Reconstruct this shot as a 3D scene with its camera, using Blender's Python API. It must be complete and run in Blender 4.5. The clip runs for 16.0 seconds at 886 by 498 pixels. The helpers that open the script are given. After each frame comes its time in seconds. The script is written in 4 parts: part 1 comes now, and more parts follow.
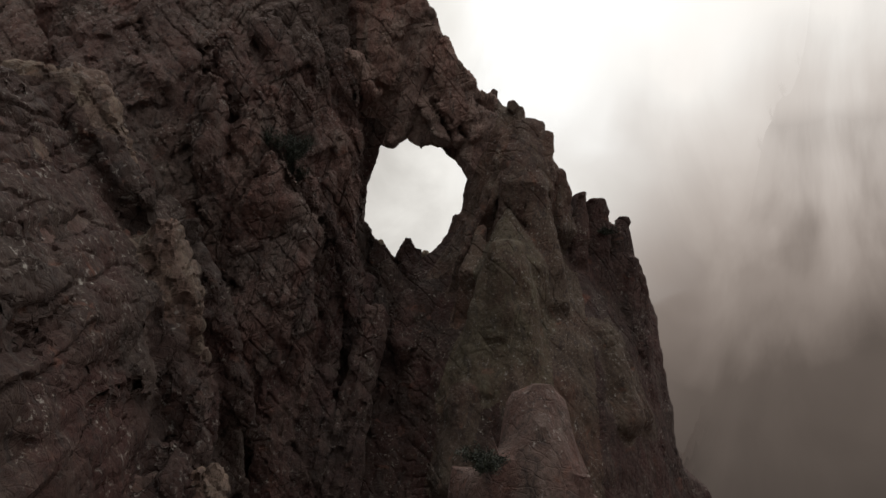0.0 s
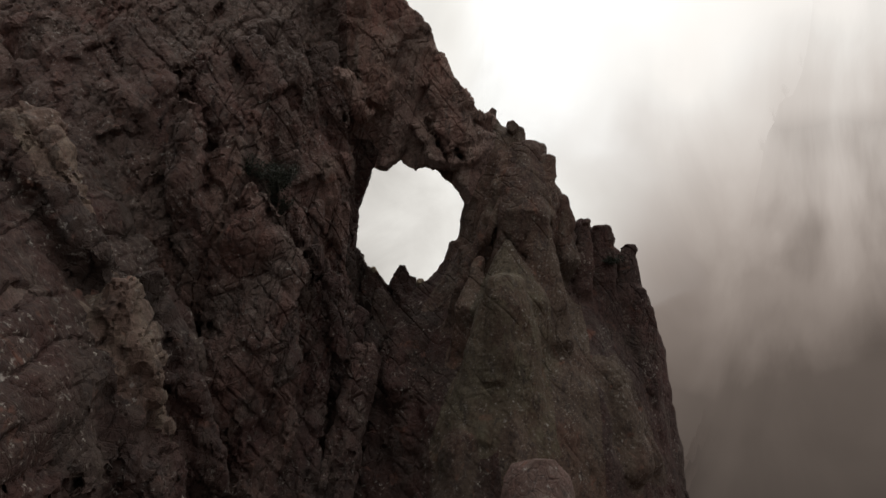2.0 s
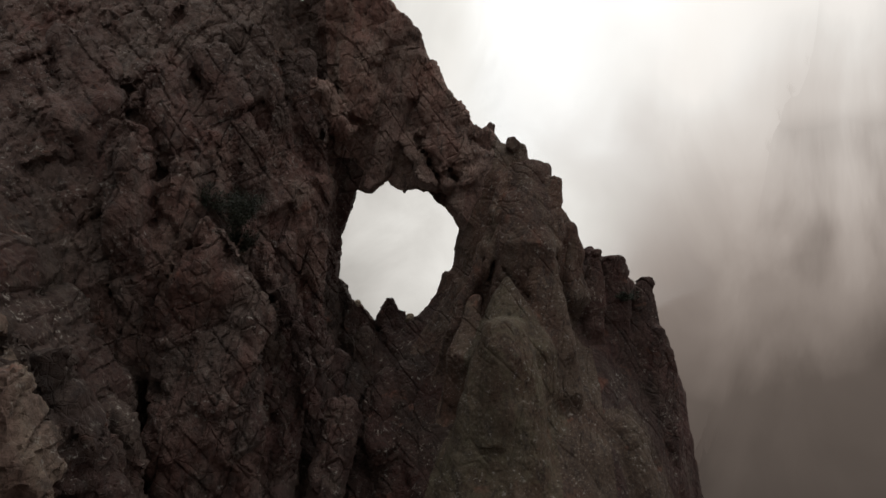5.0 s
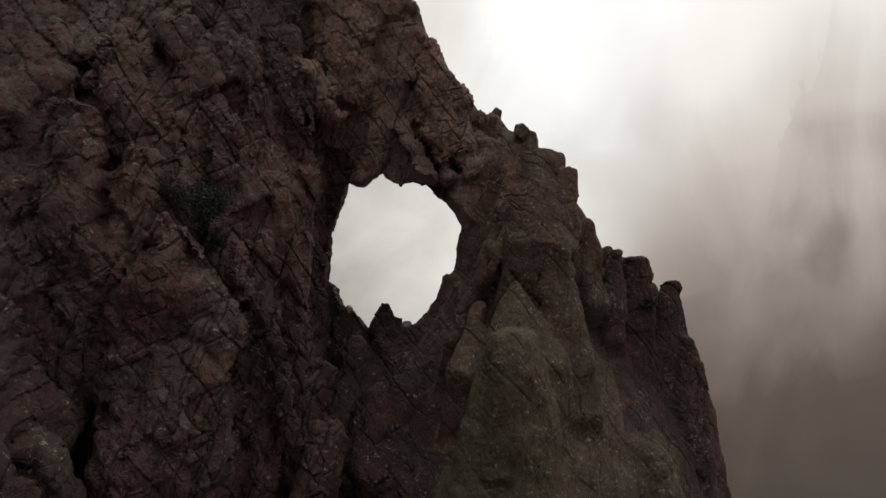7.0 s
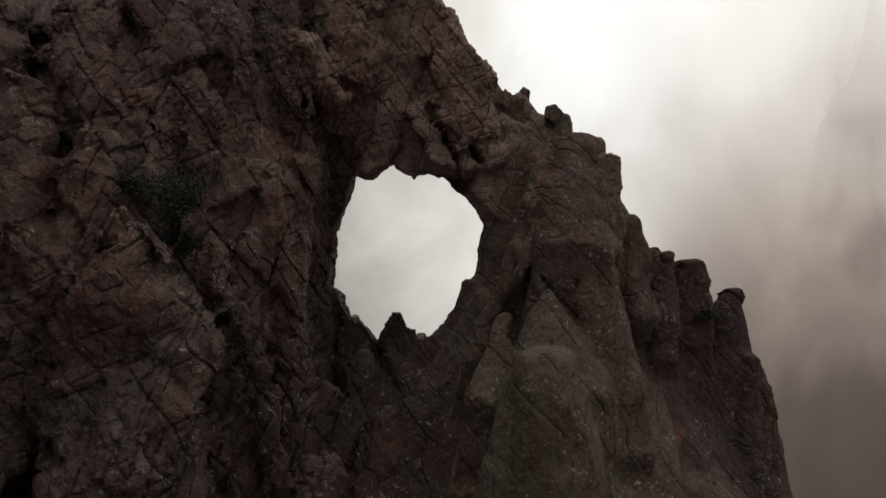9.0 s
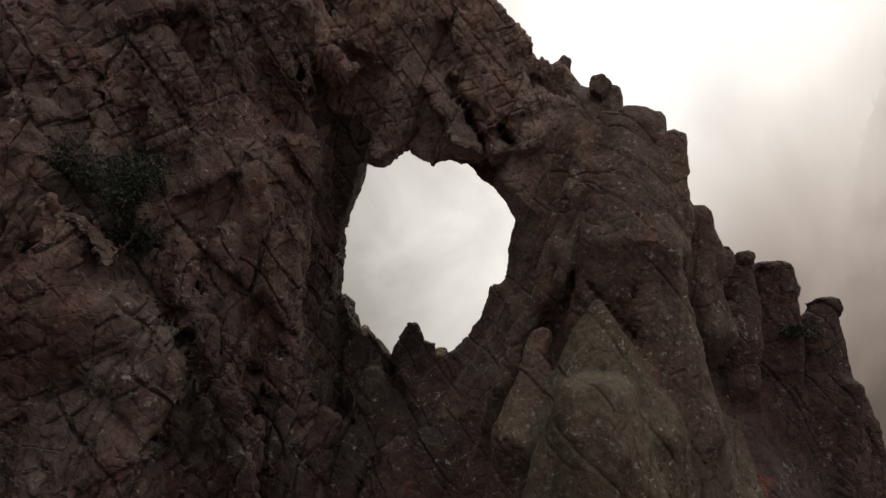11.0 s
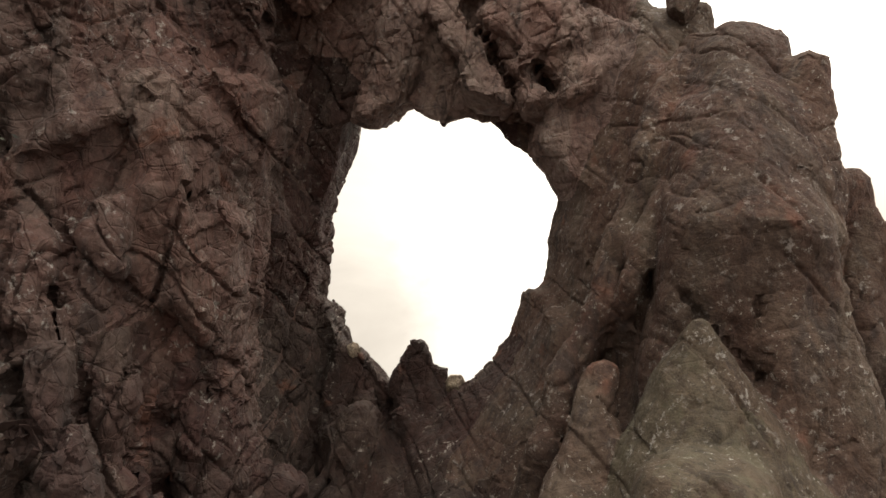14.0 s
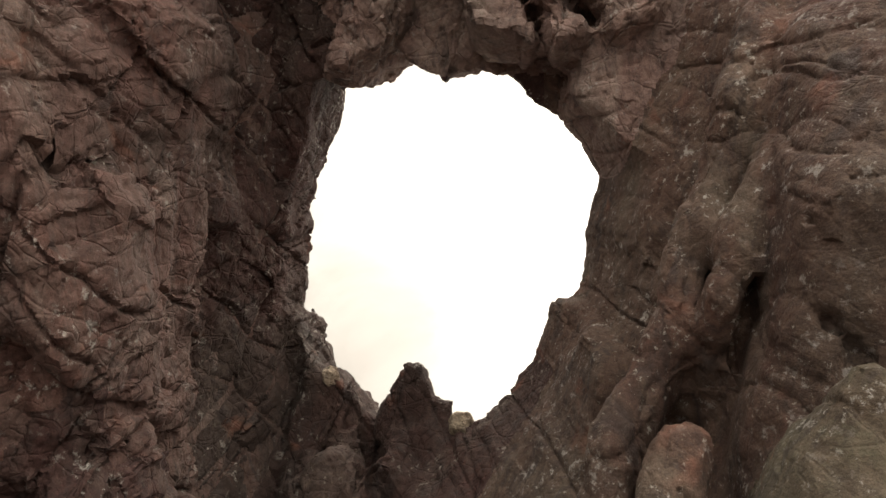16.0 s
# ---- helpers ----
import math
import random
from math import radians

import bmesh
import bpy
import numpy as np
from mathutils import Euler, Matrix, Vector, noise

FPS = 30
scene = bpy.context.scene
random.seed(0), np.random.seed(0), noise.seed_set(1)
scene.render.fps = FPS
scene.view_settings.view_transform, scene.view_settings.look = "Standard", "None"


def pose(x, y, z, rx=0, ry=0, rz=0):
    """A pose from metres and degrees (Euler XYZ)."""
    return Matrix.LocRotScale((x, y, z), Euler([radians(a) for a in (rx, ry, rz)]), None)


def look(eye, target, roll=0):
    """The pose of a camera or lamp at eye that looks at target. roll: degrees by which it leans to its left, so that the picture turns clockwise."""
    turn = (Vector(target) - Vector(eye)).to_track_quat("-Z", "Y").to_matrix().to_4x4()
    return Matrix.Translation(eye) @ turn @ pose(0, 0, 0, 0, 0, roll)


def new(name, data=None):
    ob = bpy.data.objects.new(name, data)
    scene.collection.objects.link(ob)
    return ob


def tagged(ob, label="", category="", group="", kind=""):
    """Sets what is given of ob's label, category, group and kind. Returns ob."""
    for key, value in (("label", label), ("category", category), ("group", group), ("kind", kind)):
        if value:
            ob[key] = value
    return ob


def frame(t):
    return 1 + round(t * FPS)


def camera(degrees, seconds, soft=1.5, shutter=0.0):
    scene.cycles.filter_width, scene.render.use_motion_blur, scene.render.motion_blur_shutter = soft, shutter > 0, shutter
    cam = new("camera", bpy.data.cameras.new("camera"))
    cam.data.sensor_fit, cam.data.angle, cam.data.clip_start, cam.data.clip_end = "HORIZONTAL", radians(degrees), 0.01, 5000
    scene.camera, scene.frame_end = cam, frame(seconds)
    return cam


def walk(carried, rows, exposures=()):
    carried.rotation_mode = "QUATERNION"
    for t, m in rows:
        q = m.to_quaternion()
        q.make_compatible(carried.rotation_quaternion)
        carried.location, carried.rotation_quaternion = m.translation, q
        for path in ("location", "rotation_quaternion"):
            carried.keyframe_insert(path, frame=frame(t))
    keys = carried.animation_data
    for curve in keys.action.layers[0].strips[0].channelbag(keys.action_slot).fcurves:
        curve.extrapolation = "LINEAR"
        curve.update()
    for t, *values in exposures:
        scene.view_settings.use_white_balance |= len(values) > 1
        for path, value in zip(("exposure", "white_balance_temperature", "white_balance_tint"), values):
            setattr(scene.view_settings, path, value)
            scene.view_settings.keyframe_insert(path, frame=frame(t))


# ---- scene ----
cam = camera(71.3, 16.0)
METRES, EYE, TILT, LEAN, TURN = 33.0, 120.0, 0.0, 0.0, 0.0
ROWS = [
    (0.0, 0.0, 0.0, 0.0, -0.0, 0.0, 0.0),
    (0.5, 0.0024, 0.0163, 0.0138, 0.01, -0.01, 0.02),
    (1.0, 0.0047, 0.034, 0.0286, 0.04, -0.04, 0.05),
    (1.5, 0.0075, 0.0522, 0.0434, 0.06, -0.02, 0.07),
    (2.0, 0.0111, 0.073, 0.0595, 0.11, -0.01, 0.1),
    (2.5, 0.0148, 0.0943, 0.076, 0.14, -0.04, 0.12),
    (3.0, 0.0182, 0.1155, 0.0926, 0.21, -0.07, 0.15),
    (3.5, 0.0209, 0.1381, 0.1071, 0.27, -0.04, 0.15),
    (4.0, 0.0243, 0.1617, 0.1138, 0.31, -0.02, 0.2),
    (6.5, 0.0379, 0.301, 0.1216, 0.66, -0.14, 0.21),
    (7.0, 0.04, 0.3326, 0.1214, 0.99, -0.15, 0.24),
    (7.5, 0.0411, 0.3655, 0.1222, 1.4, -0.19, 0.26),
    (8.0, 0.0412, 0.3986, 0.1222, 1.8, -0.15, 0.23),
    (8.5, 0.0425, 0.4323, 0.1228, 2.33, -0.16, 0.26),
    (9.0, 0.0435, 0.4666, 0.1235, 3.14, -0.16, 0.25),
    (11.5, 0.0441, 0.6429, 0.1216, 6.44, -0.16, 0.2),
    (12.0, 0.0437, 0.6783, 0.121, 6.79, -0.24, 0.2),
    (12.5, 0.0434, 0.7134, 0.1196, 7.2, -0.22, 0.19),
    (13.0, 0.043, 0.7484, 0.1174, 7.84, -0.2, 0.19),
    (13.5, 0.0418, 0.7834, 0.1161, 9.08, -0.25, 0.21),
    (14.0, 0.0413, 0.8184, 0.1143, 9.31, -0.21, 0.23),
    (14.5, 0.0407, 0.8557, 0.1131, 9.47, -0.24, 0.24),
    (15.0, 0.0396, 0.8902, 0.1126, 10.2, -0.26, 0.26),
    (15.5, 0.0377, 0.9243, 0.112, 11.25, -0.28, 0.28),
    (16.0, 0.0358, 0.9593, 0.1111, 11.81, -0.25, 0.3),
]
walk(cam, [(t, pose(0, 0, EYE, TILT, LEAN, TURN) @ pose(METRES * x, METRES * y, METRES * z, 90 + pitch, roll, yaw)) for t, x, y, z, yaw, pitch, roll in ROWS],
     exposures=[(0.0, 0.0, 6500, 10), (4.0, -0.05, 6500, 10), (9.0, -0.1, 6550, 10), (11.5, 0.3, 6700, 10), (13.0, 0.93, 6900, 10),
                (14.5, 1.54, 7100, 10), (16.0, 1.70, 7100, 10)])

# ---- sky, mist light, sun ----
SUN_AZ, SUN_EL = 24.0, 30.0  # degrees: right of the way ahead, above the horizon
sun_dir = Vector((math.sin(radians(SUN_AZ)) * math.cos(radians(SUN_EL)),
                  math.cos(radians(SUN_AZ)) * math.cos(radians(SUN_EL)), math.sin(radians(SUN_EL))))


class Nodes:
    """Short hand for building a node tree."""

    def __init__(self, tree):
        self.tree = tree
        tree.nodes.clear()

    def add(self, kind, **values):
        n = self.tree.nodes.new(kind)
        for key, value in values.items():
            if key.startswith("i_"):
                n.inputs[key[2:].replace("_", " ")].default_value = value
            else:
                setattr(n, key, value)
        return n

    def link(self, a, b):
        self.tree.links.new(a, b)

    def value(self, x, socket):
        if hasattr(x, "is_output"):
            self.link(x, socket)
        else:
            socket.default_value = x

    def math(self, op, a, b=0.0, clamp=False):
        n = self.add("ShaderNodeMath", operation=op, use_clamp=clamp)
        self.value(a, n.inputs[0])
        self.value(b, n.inputs[1])
        return n.outputs[0]

    def ramp(self, fac, stops, smooth=False):
        n = self.add("ShaderNodeValToRGB")
        n.color_ramp.interpolation = "EASE" if smooth else "LINEAR"
        e = n.color_ramp.elements
        while len(e) < len(stops):
            e.new(0.5)
        for k, (at, c) in zip(e, stops):
            k.position = at
            k.color = (c, c, c, 1) if isinstance(c, (int, float)) else (*c, 1)
        self.link(fac, n.inputs[0])
        return n.outputs[0]

    def mix(self, fac, a, b, blend="MIX"):
        n = self.add("ShaderNodeMix", data_type="RGBA", blend_type=blend)
        self.value(fac, n.inputs[0])
        for x, s in ((a, n.inputs[6]), (b, n.inputs[7])):
            if hasattr(x, "is_output"):
                self.link(x, s)
            else:
                s.default_value = (*x, 1)
        return n.outputs[2]

    def noise(self, vec, scale, detail=4.0, rough=0.55, warp=0.0):
        n = self.add("ShaderNodeTexNoise")
        n.inputs["Scale"].default_value = scale
        n.inputs["Detail"].default_value = detail
        n.inputs["Roughness"].default_value = rough
        n.inputs["Distortion"].default_value = warp
        self.link(vec, n.inputs["Vector"])
        return n.outputs["Fac"]


world = bpy.data.worlds.new("cloudy_sky")
scene.world = world
world.use_nodes = True
N = Nodes(world.node_tree)
out = N.add("ShaderNodeOutputWorld")
bg_sky = N.add("ShaderNodeBackground")
bg_cloud = N.add("ShaderNodeBackground")
mixer = N.add("ShaderNodeMixShader")
sky = N.add("ShaderNodeTexSky", sky_type="NISHITA", sun_disc=False)
sky.sun_elevation, sky.sun_rotation = radians(SUN_EL), radians(SUN_AZ)
bg_sky.inputs["Strength"].default_value = 0.06
N.link(sky.outputs[0], bg_sky.inputs["Color"])
way = N.add("ShaderNodeTexCoord").outputs["Generated"]
dot = N.add("ShaderNodeVectorMath", operation="DOT_PRODUCT")
N.link(way, dot.inputs[0])
dot.inputs[1].default_value = sun_dir
# thick cloud: brightest round the veiled sun, dim on the far side
glow_in = N.math("ADD", N.math("MULTIPLY", dot.outputs["Value"], 0.5), 0.5)
glow = N.ramp(glow_in, [(0.0, 0.175), (0.45, 0.19), (0.72, 0.42), (0.86, 0.80), (0.93, 0.92), (1.0, 1.1)])
puffs = N.noise(way, 3.2, 5.0, 0.5, 0.4)
shade = N.ramp(puffs, [(0.3, 0.84), (0.7, 1.06)])
sep = N.add("ShaderNodeSeparateXYZ")
N.link(way, sep.inputs[0])
low = N.ramp(N.math("ADD", N.math("MULTIPLY", sep.outputs["Z"], 0.5), 0.5), [(0.25, 0.24), (0.40, 0.52), (0.50, 0.95), (1.0, 1.05)])
over = N.ramp(N.math("ADD", N.math("MULTIPLY", sep.outputs["Z"], 0.5), 0.5), [(0.5, 0.0), (0.66, 0.06), (0.82, 0.31), (1.0, 0.78)])
level = N.math("MULTIPLY", N.math("MULTIPLY", N.math("ADD", glow, over), shade), low)
tint = N.ramp(level, [(0.15, (0.96, 0.93, 0.91)), (0.5, (1.0, 0.955, 0.915)), (0.9, (1.0, 0.995, 0.97))])
N.link(N.mix(1.0, tint, level, "MULTIPLY"), bg_cloud.inputs["Color"])
CLOUD_LIGHT = bg_cloud.inputs["Strength"]
CLOUD_LIGHT.default_value = 1.1
mixer.inputs[0].default_value = 0.97
N.link(bg_sky.outputs[0], mixer.inputs[1])
N.link(bg_cloud.outputs[0], mixer.inputs[2])
N.link(mixer.outputs[0], out.inputs["Surface"])

sun_data = bpy.data.lights.new("veiled_sun", "SUN")
sun_data.energy, sun_data.angle, sun_data.color = 0.5, radians(25), (1.0, 0.95, 0.88)
sun_ob = new("veiled_sun", sun_data)
sun_ob.matrix_world = look(sun_dir * 300 + Vector((0, 40, 120)), (0, 40, 120))

# ---- materials ----


def rock_material(name, base, warm, pale, seed, cracked=1.0, crust=0.85, relief=1.0):
    m = bpy.data.materials.new(name)
    m.use_nodes = True
    n = Nodes(m.node_tree)
    o = n.add("ShaderNodeOutputMaterial")
    b = n.add("ShaderNodeBsdfPrincipled")
    n.link(b.outputs[0], o.inputs["Surface"])
    pos = n.add("ShaderNodeTexCoord").outputs["Object"]
    shift = n.add("ShaderNodeVectorMath", operation="ADD")
    n.link(pos, shift.inputs[0])
    shift.inputs[1].default_value = (seed * 7.1, seed * 3.3, seed * 5.7)
    pos = shift.outputs[0]
    tall = n.add("ShaderNodeMapping")
    tall.inputs["Rotation"].default_value = (0.1, 0.35, 0.0)
    tall.inputs["Scale"].default_value = (1.0, 1.0, 0.35)
    n.link(pos, tall.inputs["Vector"])
    tall = tall.outputs[0]
    big = n.noise(pos, 0.16, 3.0, 0.5, 0.6)
    mid = n.noise(tall, 0.9, 5.0, 0.6, 0.5)
    fine = n.noise(pos, 7.0, 6.0, 0.7)
    grain = n.noise(pos, 42.0, 3.0, 0.7)
    col = n.mix(n.ramp(big, [(0.40, 0.0), (0.62, 1.0)]), base, warm)
    col = n.mix(n.ramp(mid, [(0.45, 0.0), (0.72, 0.75)]), col, pale)
    stain = n.noise(tall, 2.1, 5.0, 0.65, 1.0)
    col = n.mix(n.ramp(stain, [(0.50, 0.0), (0.66, 0.65)]), col, (0.035, 0.028, 0.026))
    col = n.mix(1.0, col, n.ramp(fine, [(0.25, 0.55), (0.5, 0.95), (0.75, 1.45)]), "MULTIPLY")
    col = n.mix(1.0, col, n.ramp(grain, [(0.3, 0.78), (0.7, 1.25)]), "MULTIPLY")
    lichen = n.math("MULTIPLY", n.ramp(n.noise(pos, 4.5, 6.0, 0.75), [(0.57, 0.0), (0.64, 1.0)]),
                    n.ramp(n.noise(pos, 0.7, 2.0), [(0.42, 0.0), (0.62, crust)]))
    col = n.mix(lichen, col, (0.33, 0.31, 0.28))
    if crust > 0.9:
        moss = n.math("MULTIPLY", n.ramp(n.noise(pos, 1.6, 6.0, 0.7, 0.4), [(0.50, 0.0), (0.60, 0.45)]), n.ramp(n.noise(pos, 11.0, 4.0, 0.7), [(0.38, 0.3), (0.60, 1.0)]))
        col = n.mix(moss, col, (0.125, 0.116, 0.074))
    if relief < 0.9:
        spots = n.ramp(n.noise(pos, 10.0, 5.0, 0.7, 0.3), [(0.60, 0.0), (0.66, 0.8)])
        col = n.mix(n.math("MULTIPLY", spots, n.ramp(n.noise(pos, 1.1, 2.0), [(0.40, 0.1), (0.60, 1.0)])), col, (0.36, 0.34, 0.30))
    rust = n.ramp(n.noise(pos, 0.85, 4.0, 0.6, 0.8), [(0.62, 0.0), (0.74, 0.55)])
    col = n.mix(rust, col, (0.19, 0.085, 0.058))
    own = n.add("ShaderNodeObjectInfo").outputs["Random"]
    col = n.mix(1.0, col, n.ramp(own, [(0.0, (0.84, 0.81, 0.81)), (0.5, (1.0, 1.0, 1.0)), (1.0, (1.14, 1.10, 1.07))]), "MULTIPLY")
    n.link(col, b.inputs["Base Color"])
    b.inputs["Roughness"].default_value = 0.88
    b.inputs["Specular IOR Level"].default_value = 0.25
    nc = n.add("ShaderNodeTexNoise")
    nc.inputs["Scale"].default_value = 0.8
    nc.inputs["Detail"].default_value = 2.0
    n.link(pos, nc.inputs["Vector"])
    bend = n.add("ShaderNodeMix", data_type="VECTOR")
    bend.inputs[0].default_value = 0.35
    n.link(pos, bend.inputs[4])
    n.link(nc.outputs["Color"], bend.inputs[5])
    h = n.math("MULTIPLY", n.noise(pos, 2.2, 9.0, 0.62), 0.15 * relief)
    for k, (line, spacing) in enumerate((((0.78, 0.22, 0.58), 0.55), ((0.93, 0.18, -0.32), 0.8), ((-0.35, -0.2, 0.9), 0.95))):
        d = n.add("ShaderNodeVectorMath", operation="DOT_PRODUCT")
        n.link(bend.outputs[1], d.inputs[0])
        d.inputs[1].default_value = line
        s = n.math("ADD", n.math("MULTIPLY", d.outputs["Value"], 1.0 / (0.65 * spacing)), n.math("MULTIPLY", n.noise(pos, 0.5 + 0.2 * k, 2.0), 3.0))
        f = n.math("ABSOLUTE", n.math("SUBTRACT", n.math("FRACT", s), 0.5))
        groove = n.ramp(f, [(0.0, 0.0), (0.045, 1.0)])
        here = n.ramp(n.noise(pos, 0.8 + 0.3 * k, 2.0, 0.5, 0.5), [(0.52, 0.0), (0.62, 1.0)])
        h = n.math("ADD", h, n.math("MULTIPLY", n.math("MULTIPLY", n.math("SUBTRACT", groove, 1.0), here), 0.014 * cracked))
    for scale, depth, wide in ((1.0, 0.016 * cracked, 0.02), (3.2, 0.012 * cracked, 0.05)):
        crack = n.add("ShaderNodeTexVoronoi", feature="DISTANCE_TO_EDGE")
        crack.inputs["Scale"].default_value = scale
        n.link(bend.outputs[1], crack.inputs["Vector"])
        groove = n.ramp(crack.outputs["Distance"], [(0.0, 0.0), (wide, 1.0)])
        h = n.math("ADD", h, n.math("MULTIPLY", groove, depth))
    flake = n.add("ShaderNodeTexVoronoi", feature="F1")
    flake.inputs["Scale"].default_value = 5.5
    n.link(bend.outputs[1], flake.inputs["Vector"])
    h = n.math("ADD", h, n.math("MULTIPLY", flake.outputs["Distance"], -0.035 * relief))
    h = n.math("ADD", h, n.math("MULTIPLY", n.noise(pos, 24.0, 4.0, 0.7), 0.022))
    bump = n.add("ShaderNodeBump")
    bump.inputs["Strength"].default_value = 1.0
    bump.inputs["Distance"].default_value = 1.0
    n.link(h, bump.inputs["Height"])
    n.link(bump.outputs[0], b.inputs["Normal"])
    return m


ROCK = rock_material("weathered_granite", (0.095, 0.066, 0.056), (0.108, 0.058, 0.048), (0.148, 0.117, 0.100), 0, 1.7)
ROCK_LINTEL = rock_material("brown_granite", (0.205, 0.142, 0.120), (0.222, 0.124, 0.100), (0.295, 0.238, 0.198), 7, 1.6)
# dark red stone, base lowered further to carry the shade of gully and recess
ROCK_DARK = rock_material("dark_red_shaded_granite", (0.041, 0.027, 0.022), (0.051, 0.024, 0.020), (0.073, 0.055, 0.046), 5, 1.4)
# darker granite; on the lower wall its colour stands in for weaker light
ROCK_LOW = rock_material("darkened_granite", (0.059, 0.038, 0.033), (0.069, 0.034, 0.029), (0.092, 0.071, 0.059), 6, 1.5)
ROCK_LICHEN = rock_material("olive_lichened_granite", (0.083, 0.065, 0.045), (0.083, 0.055, 0.039), (0.120, 0.105, 0.074), 9, 0.5, 0.95, 0.65)
ROCK_PALE = rock_material("lichened_granite", (0.078, 0.056, 0.043), (0.084, 0.048, 0.036), (0.113, 0.090, 0.068), 3, 0.5, 0.85, 0.65)
ROCK_CRUST = rock_material("grey_red_granite", (0.134, 0.099, 0.078), (0.137, 0.088, 0.069), (0.220, 0.184, 0.138), 8, 1.0, 0.8)
ROCK_KNOB = rock_material("pale_crusted_granite", (0.242, 0.188, 0.139), (0.228, 0.150, 0.109), (0.362, 0.312, 0.230), 4, 0.6, 0.85)

# ---- noise on arrays ----


def hash3(ix, iy, iz, seed):
    h = (ix.astype(np.uint32) * np.uint32(374761393) + iy.astype(np.uint32) * np.uint32(668265263)
         + iz.astype(np.uint32) * np.uint32(2147483647) + np.uint32(seed * 974711 + 12345))
    h = (h ^ (h >> np.uint32(13))) * np.uint32(1274126177)
    h = (h ^ (h >> np.uint32(16))) * np.uint32(2246822519)
    return ((h ^ (h >> np.uint32(15))) & np.uint32(0xFFFFFF)).astype(np.float32) / np.float32(0xFFFFFF)


def vnoise(p, seed):
    """Smooth value noise in -1..1 at points p (n, 3)."""
    c = np.floor(p)
    f = (p - c).astype(np.float32)
    c = c.astype(np.int32)
    f = f * f * f * (f * (f * 6 - 15) + 10)
    total = np.zeros(len(p), np.float32)
    for dx in (0, 1):
        wx = f[:, 0] if dx else 1 - f[:, 0]
        for dy in (0, 1):
            wy = f[:, 1] if dy else 1 - f[:, 1]
            for dz in (0, 1):
                wz = f[:, 2] if dz else 1 - f[:, 2]
                total += hash3(c[:, 0] + dx, c[:, 1] + dy, c[:, 2] + dz, seed) * wx * wy * wz
    return total * 2 - 1


def fbm(p, seed, octaves, gain=0.5):
    total, amp = np.zeros(len(p), np.float32), 1.0
    for k in range(octaves):
        total += amp * vnoise(p * 2.03 ** k + 17.3 * k, seed + k)
        amp *= gain
    return total


# ---- shapes of the rock ----


def smin(a, b, k):
    h = np.clip(0.5 + 0.5 * (b - a) / k, 0, 1)
    return b + (a - b) * h - k * h * (1 - h)


def smax(a, b, k):
    return -smin(-a, -b, k)


def outline(px, pz, corners):
    """Signed distance to a closed outline in the plane of the wall."""
    d = np.full(len(px), 1e9, np.float32)
    inside = np.zeros(len(px), bool)
    for (x1, z1), (x2, z2) in zip(corners, corners[1:] + corners[:1]):
        ex, ez = x2 - x1, z2 - z1
        wx, wz = px - x1, pz - z1
        t = np.clip((wx * ex + wz * ez) / (ex * ex + ez * ez), 0, 1)
        d = np.minimum(d, (wx - ex * t) ** 2 + (wz - ez * t) ** 2)
        cross = (z1 <= pz) != (z2 <= pz)
        if abs(ez) > 1e-9:
            inside ^= cross & (px < x1 + (pz - z1) * ex / ez)
    return np.where(inside, -1, 1) * np.sqrt(d)


def facets(seed, count):
    """Unit vectors spread over the sphere: the faces of a rough block."""
    k = np.arange(count) + 0.5
    h, turn = 1 - 2 * k / count, k * 2.39996 + seed * 1.7
    r = np.sqrt(1 - h * h)
    return np.stack([r * np.cos(turn), r * np.sin(turn), h], 1).astype(np.float32)


def rib(p, a, b, ra, rb, flat=1.0, faces=0, seed=0):
    """A rib or block of rock from a to b, thick ra and rb; flat squeezes it front to back; with faces it is angular."""
    s = np.array((1.0, 1.0 / flat, 1.0), np.float32)
    a, b, q = np.array(a, np.float32) * s, np.array(b, np.float32) * s, p * s
    ab = b - a
    t = np.clip(((q - a) @ ab) / (ab @ ab), 0, 1)
    near = q - a - t[:, None] * ab
    if faces:
        size = 0.65 * (near @ facets(seed, faces).T).max(1) * 1.08 + 0.35 * np.sqrt((near * near).sum(1))
    else:
        size = np.sqrt((near * near).sum(1))
    return (size - (ra + (rb - ra) * t)) * min(1.0, flat)


SKYLINE = [(-32.0, 97.0), (-32.0, 143.0), (-14.0, 143.0), (-9.2, 141.6), (-8.1, 139.4), (-7.2, 141.5), (-4.3, 141.2),
           (-2.4, 139.1), (-1.6, 138.16), (-0.37, 136.92), (0.1, 135.9), (0.43, 135.5), (0.7, 134.6), (1.9, 133.2), (2.44, 132.1), (3.1, 131.3),
           (3.5, 131.6), (4.1, 130.9), (4.6, 130.25), (5.45, 129.75), (5.95, 129.6), (6.75, 128.9), (7.3, 128.2), (7.85, 127.5), (8.0, 126.5),
           (8.3, 126.0), (8.8, 125.1), (9.05, 123.9), (9.2, 122.8), (9.35, 122.9), (9.5, 123.8), (9.85, 124.05), (10.3, 123.6), (11.4, 123.3),
           (12.1, 122.7), (12.15, 121.9), (12.5, 122.2), (13.15, 121.8), (13.6, 120.6), (14.15, 119.4), (14.9, 118.1),
           (15.55, 115.8), (15.6, 113.9), (15.5, 112.3), (15.7, 110.0), (15.9, 106.2), (16.8, 104.7), (18.6, 103.2), (20.5, 97.0)]
